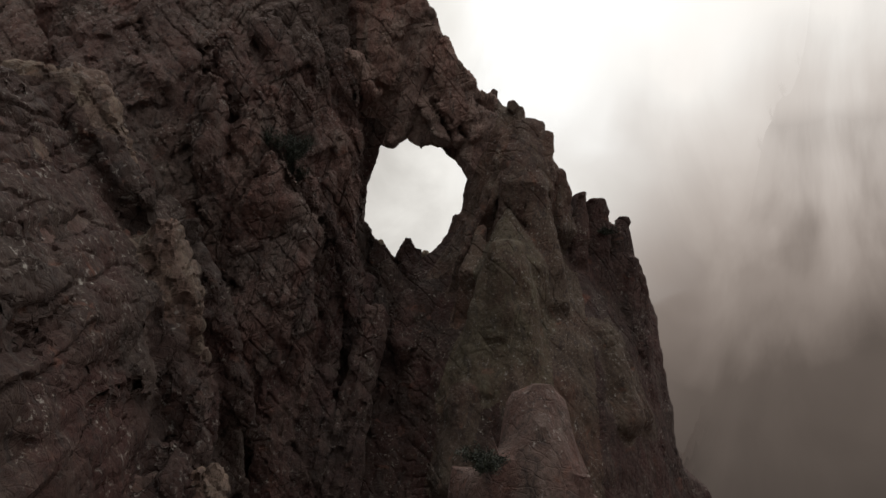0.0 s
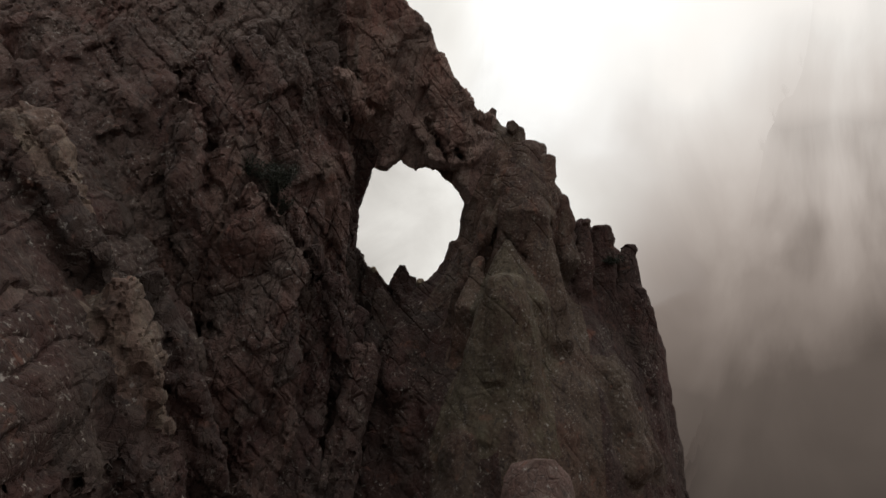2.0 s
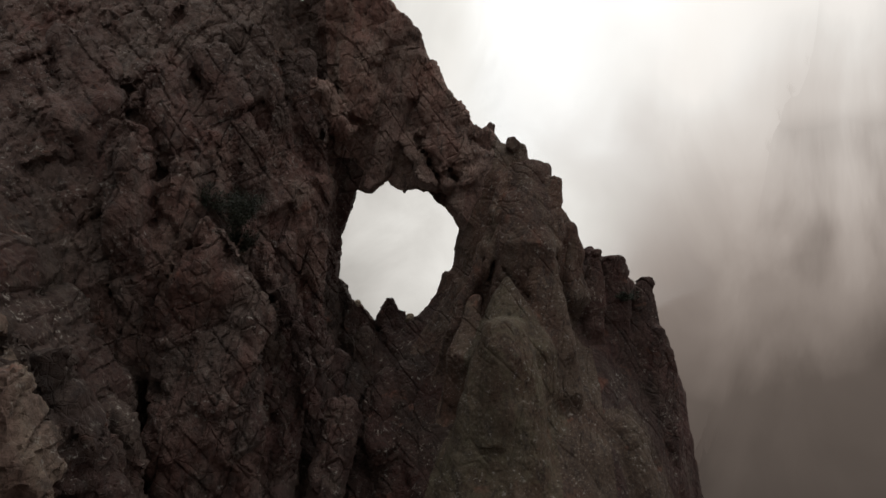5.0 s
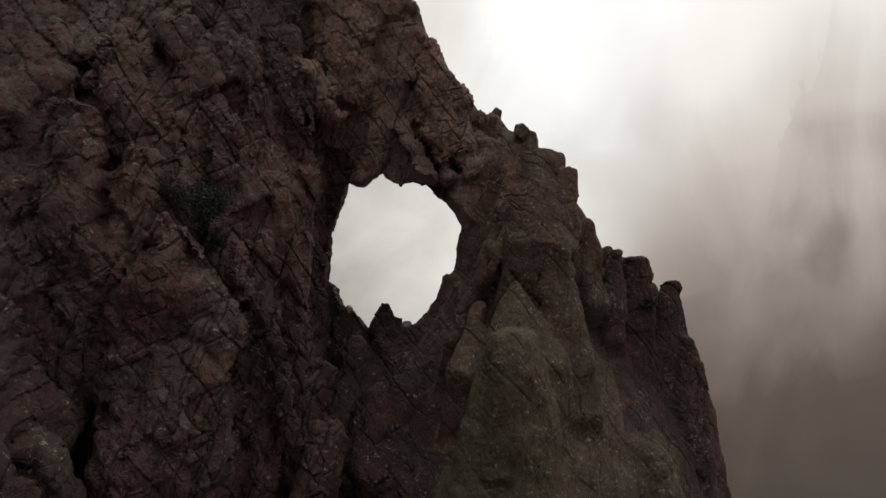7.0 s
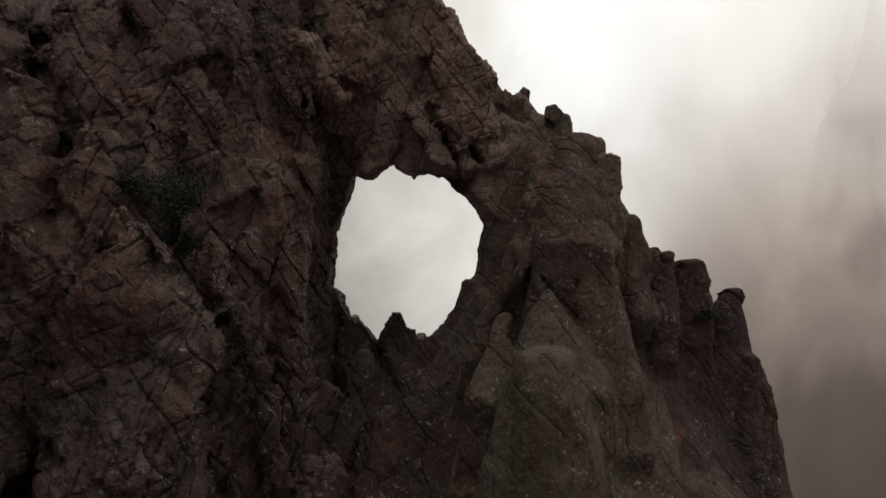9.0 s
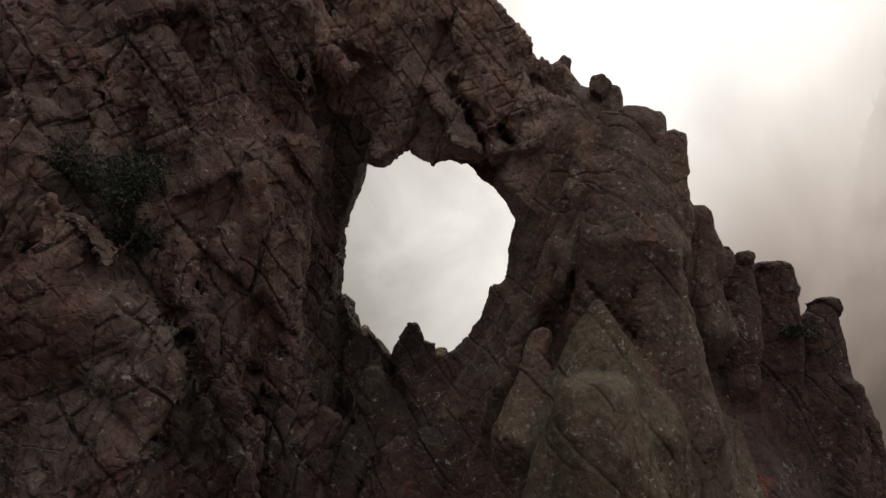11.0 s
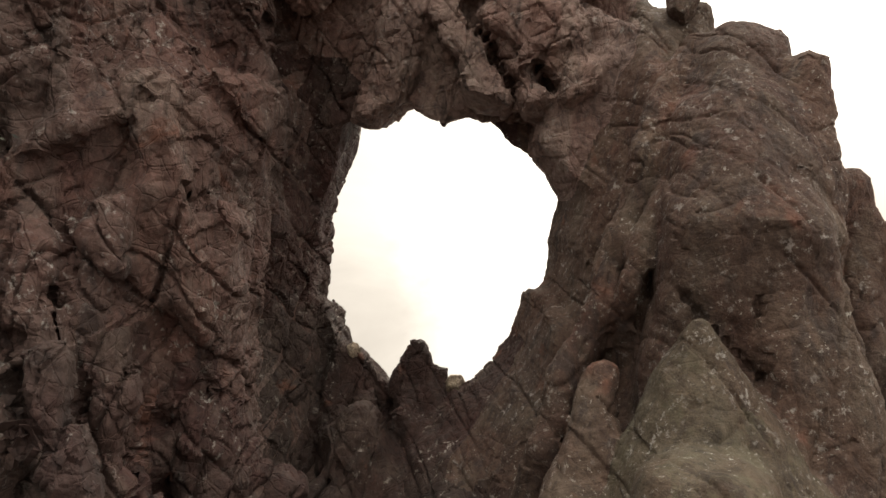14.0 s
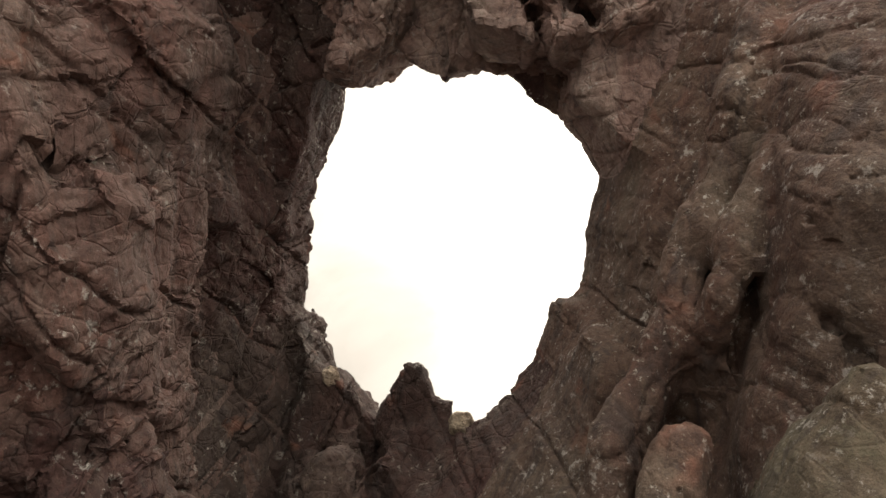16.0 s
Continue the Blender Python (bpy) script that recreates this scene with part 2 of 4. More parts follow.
HOLE = [(-4.15, 127.57), (-3.88, 127.50), (-3.38, 127.31), (-3.17, 127.71), (-2.99, 127.75), (-2.76, 128.20), (-2.47, 127.91), (-2.29, 127.73),
        (-1.60, 127.33), (-1.40, 127.62), (-1.26, 127.52), (-0.92, 127.62), (-0.41, 127.40), (-0.20, 127.38), (0.09, 127.14), (0.17, 126.92),
        (0.75, 126.53), (1.24, 125.94), (1.74, 125.14), (1.56, 124.53), (1.36, 123.88), (1.47, 123.71), (1.39, 123.13), (1.16, 122.50),
        (0.65, 122.55), (0.60, 121.97), (0.31, 121.21), (0.06, 120.96), (-0.53, 120.19), (-0.90, 119.81), (-1.29, 119.60), (-3.42, 119.50),
        (-3.68, 119.93), (-3.91, 120.35), (-4.18, 120.61), (-4.63, 120.90), (-4.90, 120.94), (-5.12, 121.64), (-5.10, 122.07), (-5.26, 122.28),
        (-5.48, 122.30), (-5.35, 123.03), (-5.22, 123.73), (-5.19, 124.61), (-4.97, 125.30), (-4.51, 126.34), (-4.33, 127.03)]


def throat(p):
    """The opening through the fin: its outline, flaring towards the front and a little towards the back."""
    dy = 45.3 - p[:, 1]
    front, back = np.clip(dy, 0, 8.5), np.clip(-dy, 0, 6)
    left = -5.6 - 0.15 * np.minimum(front, 4) - 0.06 * np.clip(front - 4, 0, 9) - 0.5 * np.clip(back - 2.4, 0, 6)
    deeper = (0.45 + 0.1 * np.minimum(back, 2.4)) * np.clip((-2.9 - p[:, 0]) / 1.3, 0, 1) * np.clip((p[:, 2] - 120.9) / 0.9, 0.5, 1)
    right = 1.6 + 0.40 * front + 0.3 * back
    top = 127.65 + 0.14 * front + 0.35 * back
    bottom = 119.45 - 0.12 * np.minimum(front, 1) - 0.75 * np.clip(front - 1, 0, 4) - 0.4 * back
    sx, sz = (right - left) / 7.2, (top - bottom) / 8.2
    d = outline((p[:, 0] + deeper - left) / sx - 5.6, (p[:, 2] - bottom) / sz + 119.45, HOLE)
    return d * np.minimum(sx, sz) + 4.0 * np.clip(dy - 3.6, 0, 50)


def front_face(x, z):
    """How far ahead the rock face lies, for the main sheets of the wall."""
    fin = 44.6 - 0.13 * np.clip(z - 128, 0, 20)
    ramp = np.interp(z, (97, 108, 112, 116.0, 119.2), (29.5, 35.0, 38.5, 42.2, 45.3))
    centre = np.minimum(fin, ramp + 1.1 * np.clip(x - 2.5, 0, 20))
    crest = np.interp(z, (97, 110, 114, 120, 124, 128, 131), (27.0, 31.5, 33.0, 37.4, 39.6, 41.6, 44.5))
    right = crest + np.where(x > 4, 0.5 * (x - 4), np.interp(z, (113, 118, 121), (0.7, 1.0, 1.6)) * (4 - x)) + 0.6 * np.clip(x - 9.5, 0, 9)
    body = np.interp(x, (-32, -17, -13, -9.6, -8.6, -6.6), (33.0, 34.0, 32.8, 33.6, 36.6, 37.3))
    low = np.clip(120.5 - z, 0, 30)
    body = body - np.interp(x, (-9, -7.5, -6.5), (0.25, 0.65, 0.55)) * np.minimum(low, 6) - 0.15 * np.clip(low - 6, 0, 30)
    body = body + 0.65 * np.clip(z - 128.5, 0, 30)
    left = body + 4.0 * np.clip(x + 7.7 - 0.1 * low, 0, 10)
    return smin(smin(centre, right, 0.8), left, 0.5)


def blockiness(p):
    """How broken the rock is: much on the wall and the sill, little on the rounded pillar."""
    x, y, z = p[:, 0], p[:, 1], p[:, 2]
    left = np.clip((-4.6 - x) / 1.0, 0, 1)
    sill = np.clip((0.3 - x) / 1.0, 0, 1) * np.clip((121.5 - z) / 1.0, 0, 1)
    roof = np.clip((z - 127.2) / 1.0, 0, 1) * np.clip((3.6 - x) / 1.0, 0, 1)
    right = np.clip((x - 8.6) / 1.0, 0, 1)
    return np.maximum.reduce([0.26 + 0 * x, left, 0.85 * sill, 0.75 * roof, 0.36 * right, 0.5 * np.clip((28 - y) / 2, 0, 1)])


MASSES, MASS_GROUP, JOINTS, SLABS = [], [], [], []


def mass(group, a, b, ra, rb, flat, soft):
    MASSES.append((np.array(a, np.float32), np.array(b, np.float32), ra, rb, flat, soft))
    MASS_GROUP.append(group)


def slab(group, a, b, wa, wb, deep, face, boxy):
    """A slab whose front runs from a down to b, half as wide as wa and wb, deep behind its face; boxy sets how square its section is."""
    a, b, f = (np.array(v, np.float64) for v in (a, b, face))
    w = (b - a) / np.linalg.norm(b - a)
    f = f - w * (f @ w)
    f /= np.linalg.norm(f)
    SLABS.append((group, a, b, wa, wb, deep, w, f, np.cross(w, f), boxy))


def slab_reach(k, margin):
    group, a, b, wa, wb, deep, w, f, u, boxy = SLABS[k]
    r = max(wa, wb, deep) + margin
    end = b + w * 2.5 * deep
    return np.minimum(a, end) - r - deep * np.clip(f, 0, 1), np.maximum(a, end) + r + deep * np.clip(-f, 0, 1)


def slab_distance(k, q):
    group, a, b, wa, wb, deep, w, f, u, boxy = SLABS[k]
    long = np.linalg.norm(b - a)
    q = q - a.astype(np.float32)
    s = q @ w.astype(np.float32)
    t = np.clip(s / long, 0, 1)
    t = t ** 0.8
    half = wa + (wb - wa) * t
    thick = np.minimum(deep, half * 1.3)
    x, y = np.abs(q @ u.astype(np.float32)) / half, np.abs(q @ f.astype(np.float32) + thick) / thick
    past = np.maximum(-s, 0) / (0.6 * half)
    below = np.maximum(s - long, 0)
    if group in ("lintel", "sill"):
        past = past + below / (0.6 * half)
    else:  # the foot of a slab runs back into the rock
        y = np.abs(q @ f.astype(np.float32) + thick + (1.4 if group == "pale" else 0.85 if group == "pillar" else 0.45) * below) / thick
    r = (x ** boxy + y ** boxy + past ** boxy) ** (1.0 / boxy)
    return (r - 1) * np.minimum(half, thick)


def joint(a, b, width):
    JOINTS.append((np.array(a, np.float32), np.array(b, np.float32), width))


# pillar right of the window: head block, slabs, nose, ribs
mass("pillar", (9.75, 38.61, 114.38), (10.82, 37.44, 109.76), 1.24, 1.49, 1.0, 0.2)
mass("pillar", (1.49, 35.32, 111.63), (0.5, 34.35, 106.83), 1.13, 1.39, 1.0, 0.3)
# pinnacles beside it
mass("pinnacle", (10.9, 42.4, 117.06), (11.04, 41.31, 113.23), 0.88, 1.24, 1.0, 0.15)
mass("pinnacle", (12.98, 42.22, 113.86), (13.46, 41.32, 107.94), 1.35, 1.46, 1.0, 0.2)
# lintel over the window
mass("lintel", (-2.05, 44.97, 134.19), (-3.13, 45.22, 130.17), 1.7, 1.43, 0.6, 0.3)
mass("lintel", (-1.46, 44.95, 135.64), (0.59, 44.28, 132.52), 1.56, 1.18, 0.5, 0.3)
mass("lintel", (0.59, 44.28, 132.52), (2.57, 44.28, 131.07), 1.18, 0.73, 0.5, 0.3)
mass("lintel", (-0.13, 44.46, 133.15), (1.71, 44.02, 129.62), 1.13, 1.27, 0.5, 0.3)
mass("lintel", (-4.13, 44.35, 135.75), (-4.82, 44.13, 132.26), 1.66, 1.44, 0.6, 0.3)
mass("lintel", (-5.96, 42.37, 132.89), (-4.98, 43.48, 130.98), 0.91, 0.81, 1.0, 0.15)
# sill under the window
mass("sill", (-4.59, 44.92, 118.18), (-4.75, 44.03, 114.96), 0.8, 1.14, 1.0, 0.15)
mass("sill", (-2.74, 45.05, 118.27), (-2.83, 44.03, 115.21), 0.72, 1.14, 1.0, 0.12)
mass("sill", (-4.52, 42.6, 116.7), (-4.49, 40.09, 113.21), 0.89, 1.22, 1.0, 0.2)
mass("sill", (-2.37, 41.5, 116.46), (-2.4, 38.5, 113.68), 1.0, 1.11, 1.0, 0.2)
# wall left of the window
mass("foot", (-6.77, 37.03, 118.98), (-6.83, 36.68, 117.44), 0.51, 0.61, 0.5, 0.15)
mass("foot", (-7.09, 37.26, 119.34), (-6.63, 36.52, 115.37), 0.73, 1.03, 1.0, 0.15)
mass("foot", (-7.68, 34.38, 119.11), (-7.82, 33.56, 116.08), 0.64, 1.07, 1.0, 0.15)
mass("foot", (-6.66, 37.5, 118.66), (-7.14, 34.82, 111.75), 1.0, 1.35, 1.0, 0.15)
mass("foot", (-7.14, 34.82, 111.75), (-7.31, 33.42, 106.58), 1.35, 1.58, 1.0, 0.15)
mass("foot", (-8.97, 34.54, 118.14), (-9.25, 33.26, 112.12), 1.05, 1.18, 1.0, 0.15)
mass("foot", (-9.25, 33.26, 112.12), (-9.3, 32.38, 106.99), 1.18, 1.31, 1.0, 0.15)
mass("foot", (-4.22, 37.24, 115.95), (-5.16, 34.39, 109.96), 0.93, 1.1, 1.0, 0.15)
mass("foot", (-5.16, 34.39, 109.96), (-5.6, 33.26, 106.03), 1.1, 1.18, 1.0, 0.15)
mass("wall", (-22.23, 37.15, 133.63), (-19.27, 36.06, 130.59), 1.94, 1.74, 1.0, 0.2)
mass("wall", (-19.27, 36.06, 130.59), (-15.7, 34.74, 129.25), 1.74, 1.38, 1.0, 0.2)
mass("sill", (-3.05, 39.63, 114.24), (-4.2, 37.01, 109.2), 0.92, 1.12, 1.0, 0.3)
mass("sill", (-4.2, 37.01, 109.2), (-4.71, 35.74, 104.99), 1.12, 1.27, 1.0, 0.3)
mass("sill", (-0.91, 41.43, 117.01), (-1.73, 38.55, 111.57), 1.04, 1.17, 1.0, 0.3)
mass("sill", (-1.73, 38.55, 111.57), (-2.31, 36.67, 105.94), 1.17, 1.3, 1.0, 0.3)
mass("sill", (-3.82, 44.43, 118.41), (-4.01, 42.15, 113.87), 1.03, 1.28, 1.0, 0.3)
mass("foot", (-5.41, 41.06, 117.78), (-5.73, 38.18, 113.75), 0.96, 1.09, 1.0, 0.3)
# near buttress
mass("pale", (-15.03, 21.23, 126.27), (-13.61, 22.08, 126.12), 0.42, 0.48, 1.0, 0.2)
mass("pale", (-13.61, 22.08, 126.12), (-12.82, 22.38, 125.79), 0.48, 0.36, 1.0, 0.2)
mass("buttress", (-14.32, 21.62, 124.96), (-12.57, 22.37, 123.7), 1.13, 1.08, 1.0, 0.2)
mass("buttress", (-12.57, 22.37, 123.7), (-11.22, 22.35, 121.86), 1.08, 0.83, 1.0, 0.2)
mass("pale", (-12.93, 18.61, 122.57), (-12.8, 18.32, 120.35), 0.85, 1.18, 1.0, 0.12)
mass("buttress", (-12.22, 21.07, 120.79), (-12.35, 20.33, 117.79), 1.19, 1.48, 1.0, 0.2)
mass("pale", (-10.35, 22.09, 120.18), (-9.56, 22.43, 118.69), 0.71, 0.87, 1.0, 0.1)
mass("pale", (-9.56, 22.43, 118.69), (-9.81, 22.16, 117.99), 0.87, 0.78, 1.0, 0.1)
mass("buttress", (-10.84, 21.79, 116.83), (-9.56, 22.51, 114.67), 1.32, 1.45, 1.0, 0.2)
mass("buttress", (-10.13, 26.74, 117.58), (-9.49, 25.99, 114.32), 0.72, 0.88, 1.0, 0.2)
mass("buttress", (-11.74, 19.32, 115.6), (-10.43, 19.19, 113.7), 1.25, 1.32, 1.0, 0.2)
mass("pale", (-7.29, 19.35, 112.85), (-7.29, 18.79, 111.08), 0.55, 0.83, 1.0, 0.08)
mass("pale", (-11.02, 16.64, 113.39), (-10.98, 16.13, 112.05), 0.66, 0.98, 1.0, 0.1)
mass("buttress", (-8.96, 19.44, 112.73), (-9.37, 18.83, 111.06), 0.94, 1.14, 1.0, 0.15)
# outcrop in front, low
mass("outcrop", (3.33, 21.3, 114.17), (3.23, 21.28, 112.23), 0.83, 1.91, 0.8, 0.2)
mass("outcrop", (3.23, 21.28, 112.23), (3.5, 21.74, 103.91), 1.91, 3.67, 0.8, 0.2)
mass("outcrop", (4.55, 19.81, 112.59), (3.93, 19.87, 110.57), 0.79, 1.52, 1.0, 0.1)
mass("outcrop", (0.63, 22.31, 112.67), (0.32, 21.93, 109.59), 0.67, 1.15, 1.0, 0.15)
mass("outcrop", (1.86, 21.18, 113.63), (1.27, 21.05, 111.16), 0.75, 1.27, 1.0, 0.2)
# wall left of the window
slab("wall", (-10.69, 34.00, 127.73), (-11.35, 33.10, 123.30), 0.76, 1.37, 1.30, (0.2, -0.9, 0.35), 2.3)
slab("wall", (-11.63, 33.70, 124.24), (-12.77, 32.80, 120.38), 0.75, 1.08, 1.20, (0.2, -0.95, 0.2), 3.0)
slab("wall", (-9.10, 33.40, 125.39), (-8.90, 33.00, 122.56), 0.33, 1.54, 1.20, (0.4, -0.85, 0.35), 2.2)
slab("wall", (-7.97, 34.20, 122.86), (-7.14, 34.80, 120.02), 0.58, 0.89, 1.00, (0.4, -0.85, 0.3), 3.0)
slab("wall", (-9.64, 33.60, 121.38), (-9.10, 32.20, 116.24), 1.96, 2.27, 1.60, (0.25, -0.95, 0.15), 3.2)
slab("wall", (-7.91, 33.80, 120.97), (-7.56, 33.20, 117.33), 0.79, 1.01, 1.10, (0.4, -0.9, 0.1), 3.0)
slab("foot", (-6.71, 36.50, 119.38), (-6.53, 35.00, 115.13), 0.56, 1.00, 1.00, (0.3, -0.9, 0.3), 2.6)
slab("foot", (-5.99, 39.80, 120.08), (-5.21, 38.60, 115.56), 0.78, 1.05, 1.00, (0.4, -0.9, 0.2), 3.0)
slab("foot", (-7.30, 35.20, 118.72), (-7.32, 34.20, 115.44), 0.44, 0.69, 0.90, (0.3, -0.9, 0.2), 2.6)
slab("wall", (-12.57, 32.60, 129.05), (-12.26, 32.00, 124.41), 0.89, 0.90, 1.50, (0.1, -1, 0.15), 3.4)
slab("wall", (-12.82, 36.00, 132.77), (-11.05, 34.60, 128.83), 0.88, 1.08, 1.50, (0.1, -0.8, 0.6), 3.0)
slab("wall", (-10.53, 37.50, 133.97), (-9.00, 36.60, 130.11), 1.34, 1.18, 1.40, (0.2, -0.8, 0.5), 3.0)
slab("wall", (-10.15, 35.60, 129.25), (-9.44, 35.20, 126.90), 0.72, 0.61, 1.00, (0.2, -0.9, 0.3), 2.6)
slab("wall", (-7.34, 42.10, 133.54), (-6.44, 41.60, 128.73), 0.48, 1.04, 1.00, (0.4, -0.8, 0.4), 2.6)
slab("wall", (-7.95, 39.90, 131.43), (-6.76, 38.40, 124.48), 0.49, 1.96, 1.20, (0.35, -0.75, 0.55), 2.6)
slab("wall", (-5.81, 41.40, 126.63), (-6.34, 42.00, 122.57), 0.47, 0.47, 0.90, (0.7, -0.7, 0.1), 3.2)
slab("wall", (-6.01, 39.20, 125.81), (-5.91, 39.80, 122.24), 0.49, 0.61, 0.90, (0.7, -0.7, 0.1), 3.2)
slab("wall", (-6.28, 37.90, 127.16), (-6.05, 37.80, 124.95), 0.66, 0.61, 0.90, (0.3, -0.75, 0.5), 3.0)
slab("wall", (-7.75, 37.60, 127.36), (-7.65, 37.20, 125.66), 0.56, 0.56, 0.90, (0.3, -0.8, 0.4), 3.0)
slab("wall", (-6.68, 37.30, 124.71), (-6.63, 37.00, 123.36), 0.49, 0.55, 0.80, (0.6, -0.8, 0.1), 3.2)
slab("wall", (-7.38, 36.50, 124.36), (-7.14, 36.00, 122.64), 0.49, 0.43, 0.80, (0.6, -0.8, 0.1), 3.2)
slab("foot", (-5.96, 39.30, 121.50), (-6.05, 39.00, 119.46), 0.65, 0.68, 0.90, (0.5, -0.8, 0.25), 3.0)
slab("foot", (-6.47, 37.30, 122.09), (-6.25, 36.70, 119.61), 0.45, 0.53, 0.90, (0.5, -0.85, 0.1), 3.0)
slab("foot", (-6.47, 35.50, 122.14), (-5.79, 35.00, 120.29), 0.34, 0.44, 0.90, (0.4, -0.9, 0.1), 3.0)
# upper wall
slab("wall", (-16.78, 36.40, 134.44), (-14.64, 34.20, 130.33), 1.34, 1.39, 1.10, (0.2, -0.8, 0.5), 3.0)
slab("wall", (-18.90, 35.00, 132.82), (-16.46, 33.00, 127.91), 1.71, 1.60, 1.10, (0.2, -0.85, 0.4), 3.0)
slab("wall", (-9.35, 39.20, 135.38), (-8.55, 38.60, 131.35), 1.30, 1.43, 1.00, (0.2, -0.85, 0.4), 3.0)
slab("wall", (-7.38, 42.20, 135.01), (-6.47, 41.40, 130.29), 1.05, 1.03, 0.90, (0.3, -0.9, 0.2), 3.0)
slab("wall", (-20.22, 34.00, 131.68), (-17.94, 31.60, 127.68), 1.66, 1.53, 1.10, (0.2, -0.85, 0.4), 3.0)
slab("wall", (-15.10, 33.20, 126.05), (-14.08, 32.00, 122.31), 1.34, 1.42, 1.10, (0.3, -0.9, 0.2), 3.0)
# near buttress
slab("pale", (-9.88, 21.60, 120.99), (-9.09, 20.80, 117.78), 0.60, 1.08, 1.00, (0.3, -0.85, 0.4), 2.3)
slab("buttress", (-10.00, 24.00, 121.01), (-8.86, 24.00, 116.85), 0.51, 0.89, 1.00, (0.4, -0.85, 0.2), 2.6)
slab("buttress", (-11.89, 22.50, 123.10), (-10.89, 22.20, 121.45), 0.83, 0.65, 0.90, (0.3, -0.85, 0.4), 2.6)
slab("pale", (-13.33, 22.20, 126.35), (-12.22, 21.60, 124.46), 1.20, 1.05, 0.90, (0.2, -0.8, 0.6), 2.5)
slab("buttress", (-10.33, 28.00, 118.25), (-9.47, 27.00, 112.77), 0.80, 1.03, 1.00, (0.5, -0.85, 0.1), 2.8)
slab("buttress", (-10.18, 20.50, 118.52), (-9.14, 19.80, 115.78), 0.86, 1.11, 1.00, (0.3, -0.9, 0.3), 2.6)
slab("buttress", (-12.57, 21.60, 121.30), (-11.37, 20.80, 118.96), 0.91, 0.94, 1.00, (0.3, -0.9, 0.3), 2.6)
slab("buttress", (-13.12, 19.80, 117.84), (-11.64, 18.60, 115.59), 1.00, 1.12, 1.00, (0.4, -0.85, 0.3), 2.8)
slab("buttress", (-10.70, 20.20, 116.32), (-9.73, 19.20, 114.05), 0.83, 1.05, 1.00, (0.4, -0.85, 0.2), 2.8)
slab("buttress", (-9.69, 23.60, 116.57), (-9.13, 23.00, 113.29), 0.78, 0.97, 1.00, (0.5, -0.85, 0.1), 2.8)
slab("buttress", (-10.61, 17.20, 114.98), (-9.54, 16.20, 113.49), 0.76, 0.95, 1.00, (0.4, -0.85, 0.3), 2.8)
slab("buttress", (-8.75, 18.60, 114.06), (-8.22, 18.00, 112.77), 0.68, 0.86, 1.00, (0.4, -0.85, 0.3), 2.8)
slab("pale", (-10.36, 15.60, 114.33), (-9.96, 15.00, 113.70), 0.40, 0.69, 0.90, (0.3, -0.85, 0.4), 2.4)
slab("pale", (-7.09, 18.80, 113.48), (-6.79, 18.20, 112.36), 0.34, 0.67, 0.90, (0.3, -0.85, 0.3), 2.4)
slab("pale", (-13.61, 19.60, 123.46), (-12.59, 19.00, 120.71), 0.79, 1.04, 1.00, (0.3, -0.85, 0.4), 2.4)
slab("buttress", (-12.09, 20.20, 120.76), (-11.19, 19.60, 118.58), 1.02, 1.08, 1.00, (0.4, -0.85, 0.3), 2.8)
# pillar right of the window: head, ribs, cone and dome
slab("pillar", (5.95, 42.00, 128.90), (5.24, 38.70, 124.22), 1.15, 1.61, 1.50, (0.05, -0.8, 0.6), 2.6)
slab("pillar", (7.09, 41.30, 127.83), (6.67, 39.60, 124.16), 0.55, 1.00, 1.50, (0.3, -0.8, 0.5), 2.9)
slab("pillar", (4.85, 42.60, 128.97), (3.44, 41.20, 125.62), 0.52, 0.45, 0.90, (-0.3, -0.85, 0.4), 2.2)
slab("nose", (3.96, 38.30, 122.58), (4.18, 36.50, 119.08), 0.19, 2.25, 1.40, (0, -0.9, 0.4), 2.3)
slab("nose", (3.78, 35.85, 120.65), (3.54, 35.10, 119.39), 0.43, 0.97, 1.00, (-0.05, -0.9, 0.4), 2.2)
slab("pillar", (5.80, 39.10, 123.88), (6.83, 37.20, 116.69), 0.94, 1.19, 1.00, (0.15, -0.95, 0.2), 4.0)
slab("pillar", (7.89, 41.30, 125.25), (8.20, 40.30, 121.27), 0.71, 0.95, 1.20, (0.4, -0.85, 0.3), 3.0)
slab("pillar", (2.53, 39.40, 121.58), (1.52, 37.40, 118.49), 0.32, 0.76, 0.90, (-0.2, -0.9, 0.35), 3.0)
slab("pillar", (2.99, 43.40, 126.49), (1.25, 42.40, 121.12), 0.61, 0.78, 1.00, (-0.35, -0.85, 0.2), 2.8)
slab("pillar", (1.06, 42.50, 121.48), (-0.07, 41.50, 118.44), 0.68, 1.09, 1.00, (-0.3, -0.85, 0.3), 2.8)
slab("pillar", (4.06, 42.00, 127.63), (2.43, 40.80, 122.34), 0.28, 0.39, 0.90, (-0.35, -0.85, 0.25), 2.3)
slab("pillar", (4.46, 41.30, 126.83), (3.06, 40.30, 123.04), 0.19, 0.26, 0.80, (-0.35, -0.85, 0.25), 2.3)
slab("pillar", (2.38, 40.90, 122.33), (1.07, 39.40, 119.74), 0.32, 0.41, 0.90, (-0.3, -0.85, 0.3), 2.6)
slab("nose", (3.74, 35.70, 120.15), (3.09, 34.30, 111.48), 1.10, 3.06, 1.40, (-0.05, -0.9, 0.4), 2.5)
slab("pillar", (9.33, 38.00, 113.12), (8.33, 36.80, 108.14), 0.26, 2.99, 1.20, (0.1, -0.9, 0.35), 2.6)
slab("pillar", (10.59, 39.60, 115.31), (12.25, 38.20, 109.04), 0.41, 1.51, 1.00, (0.3, -0.9, 0.2), 2.8)
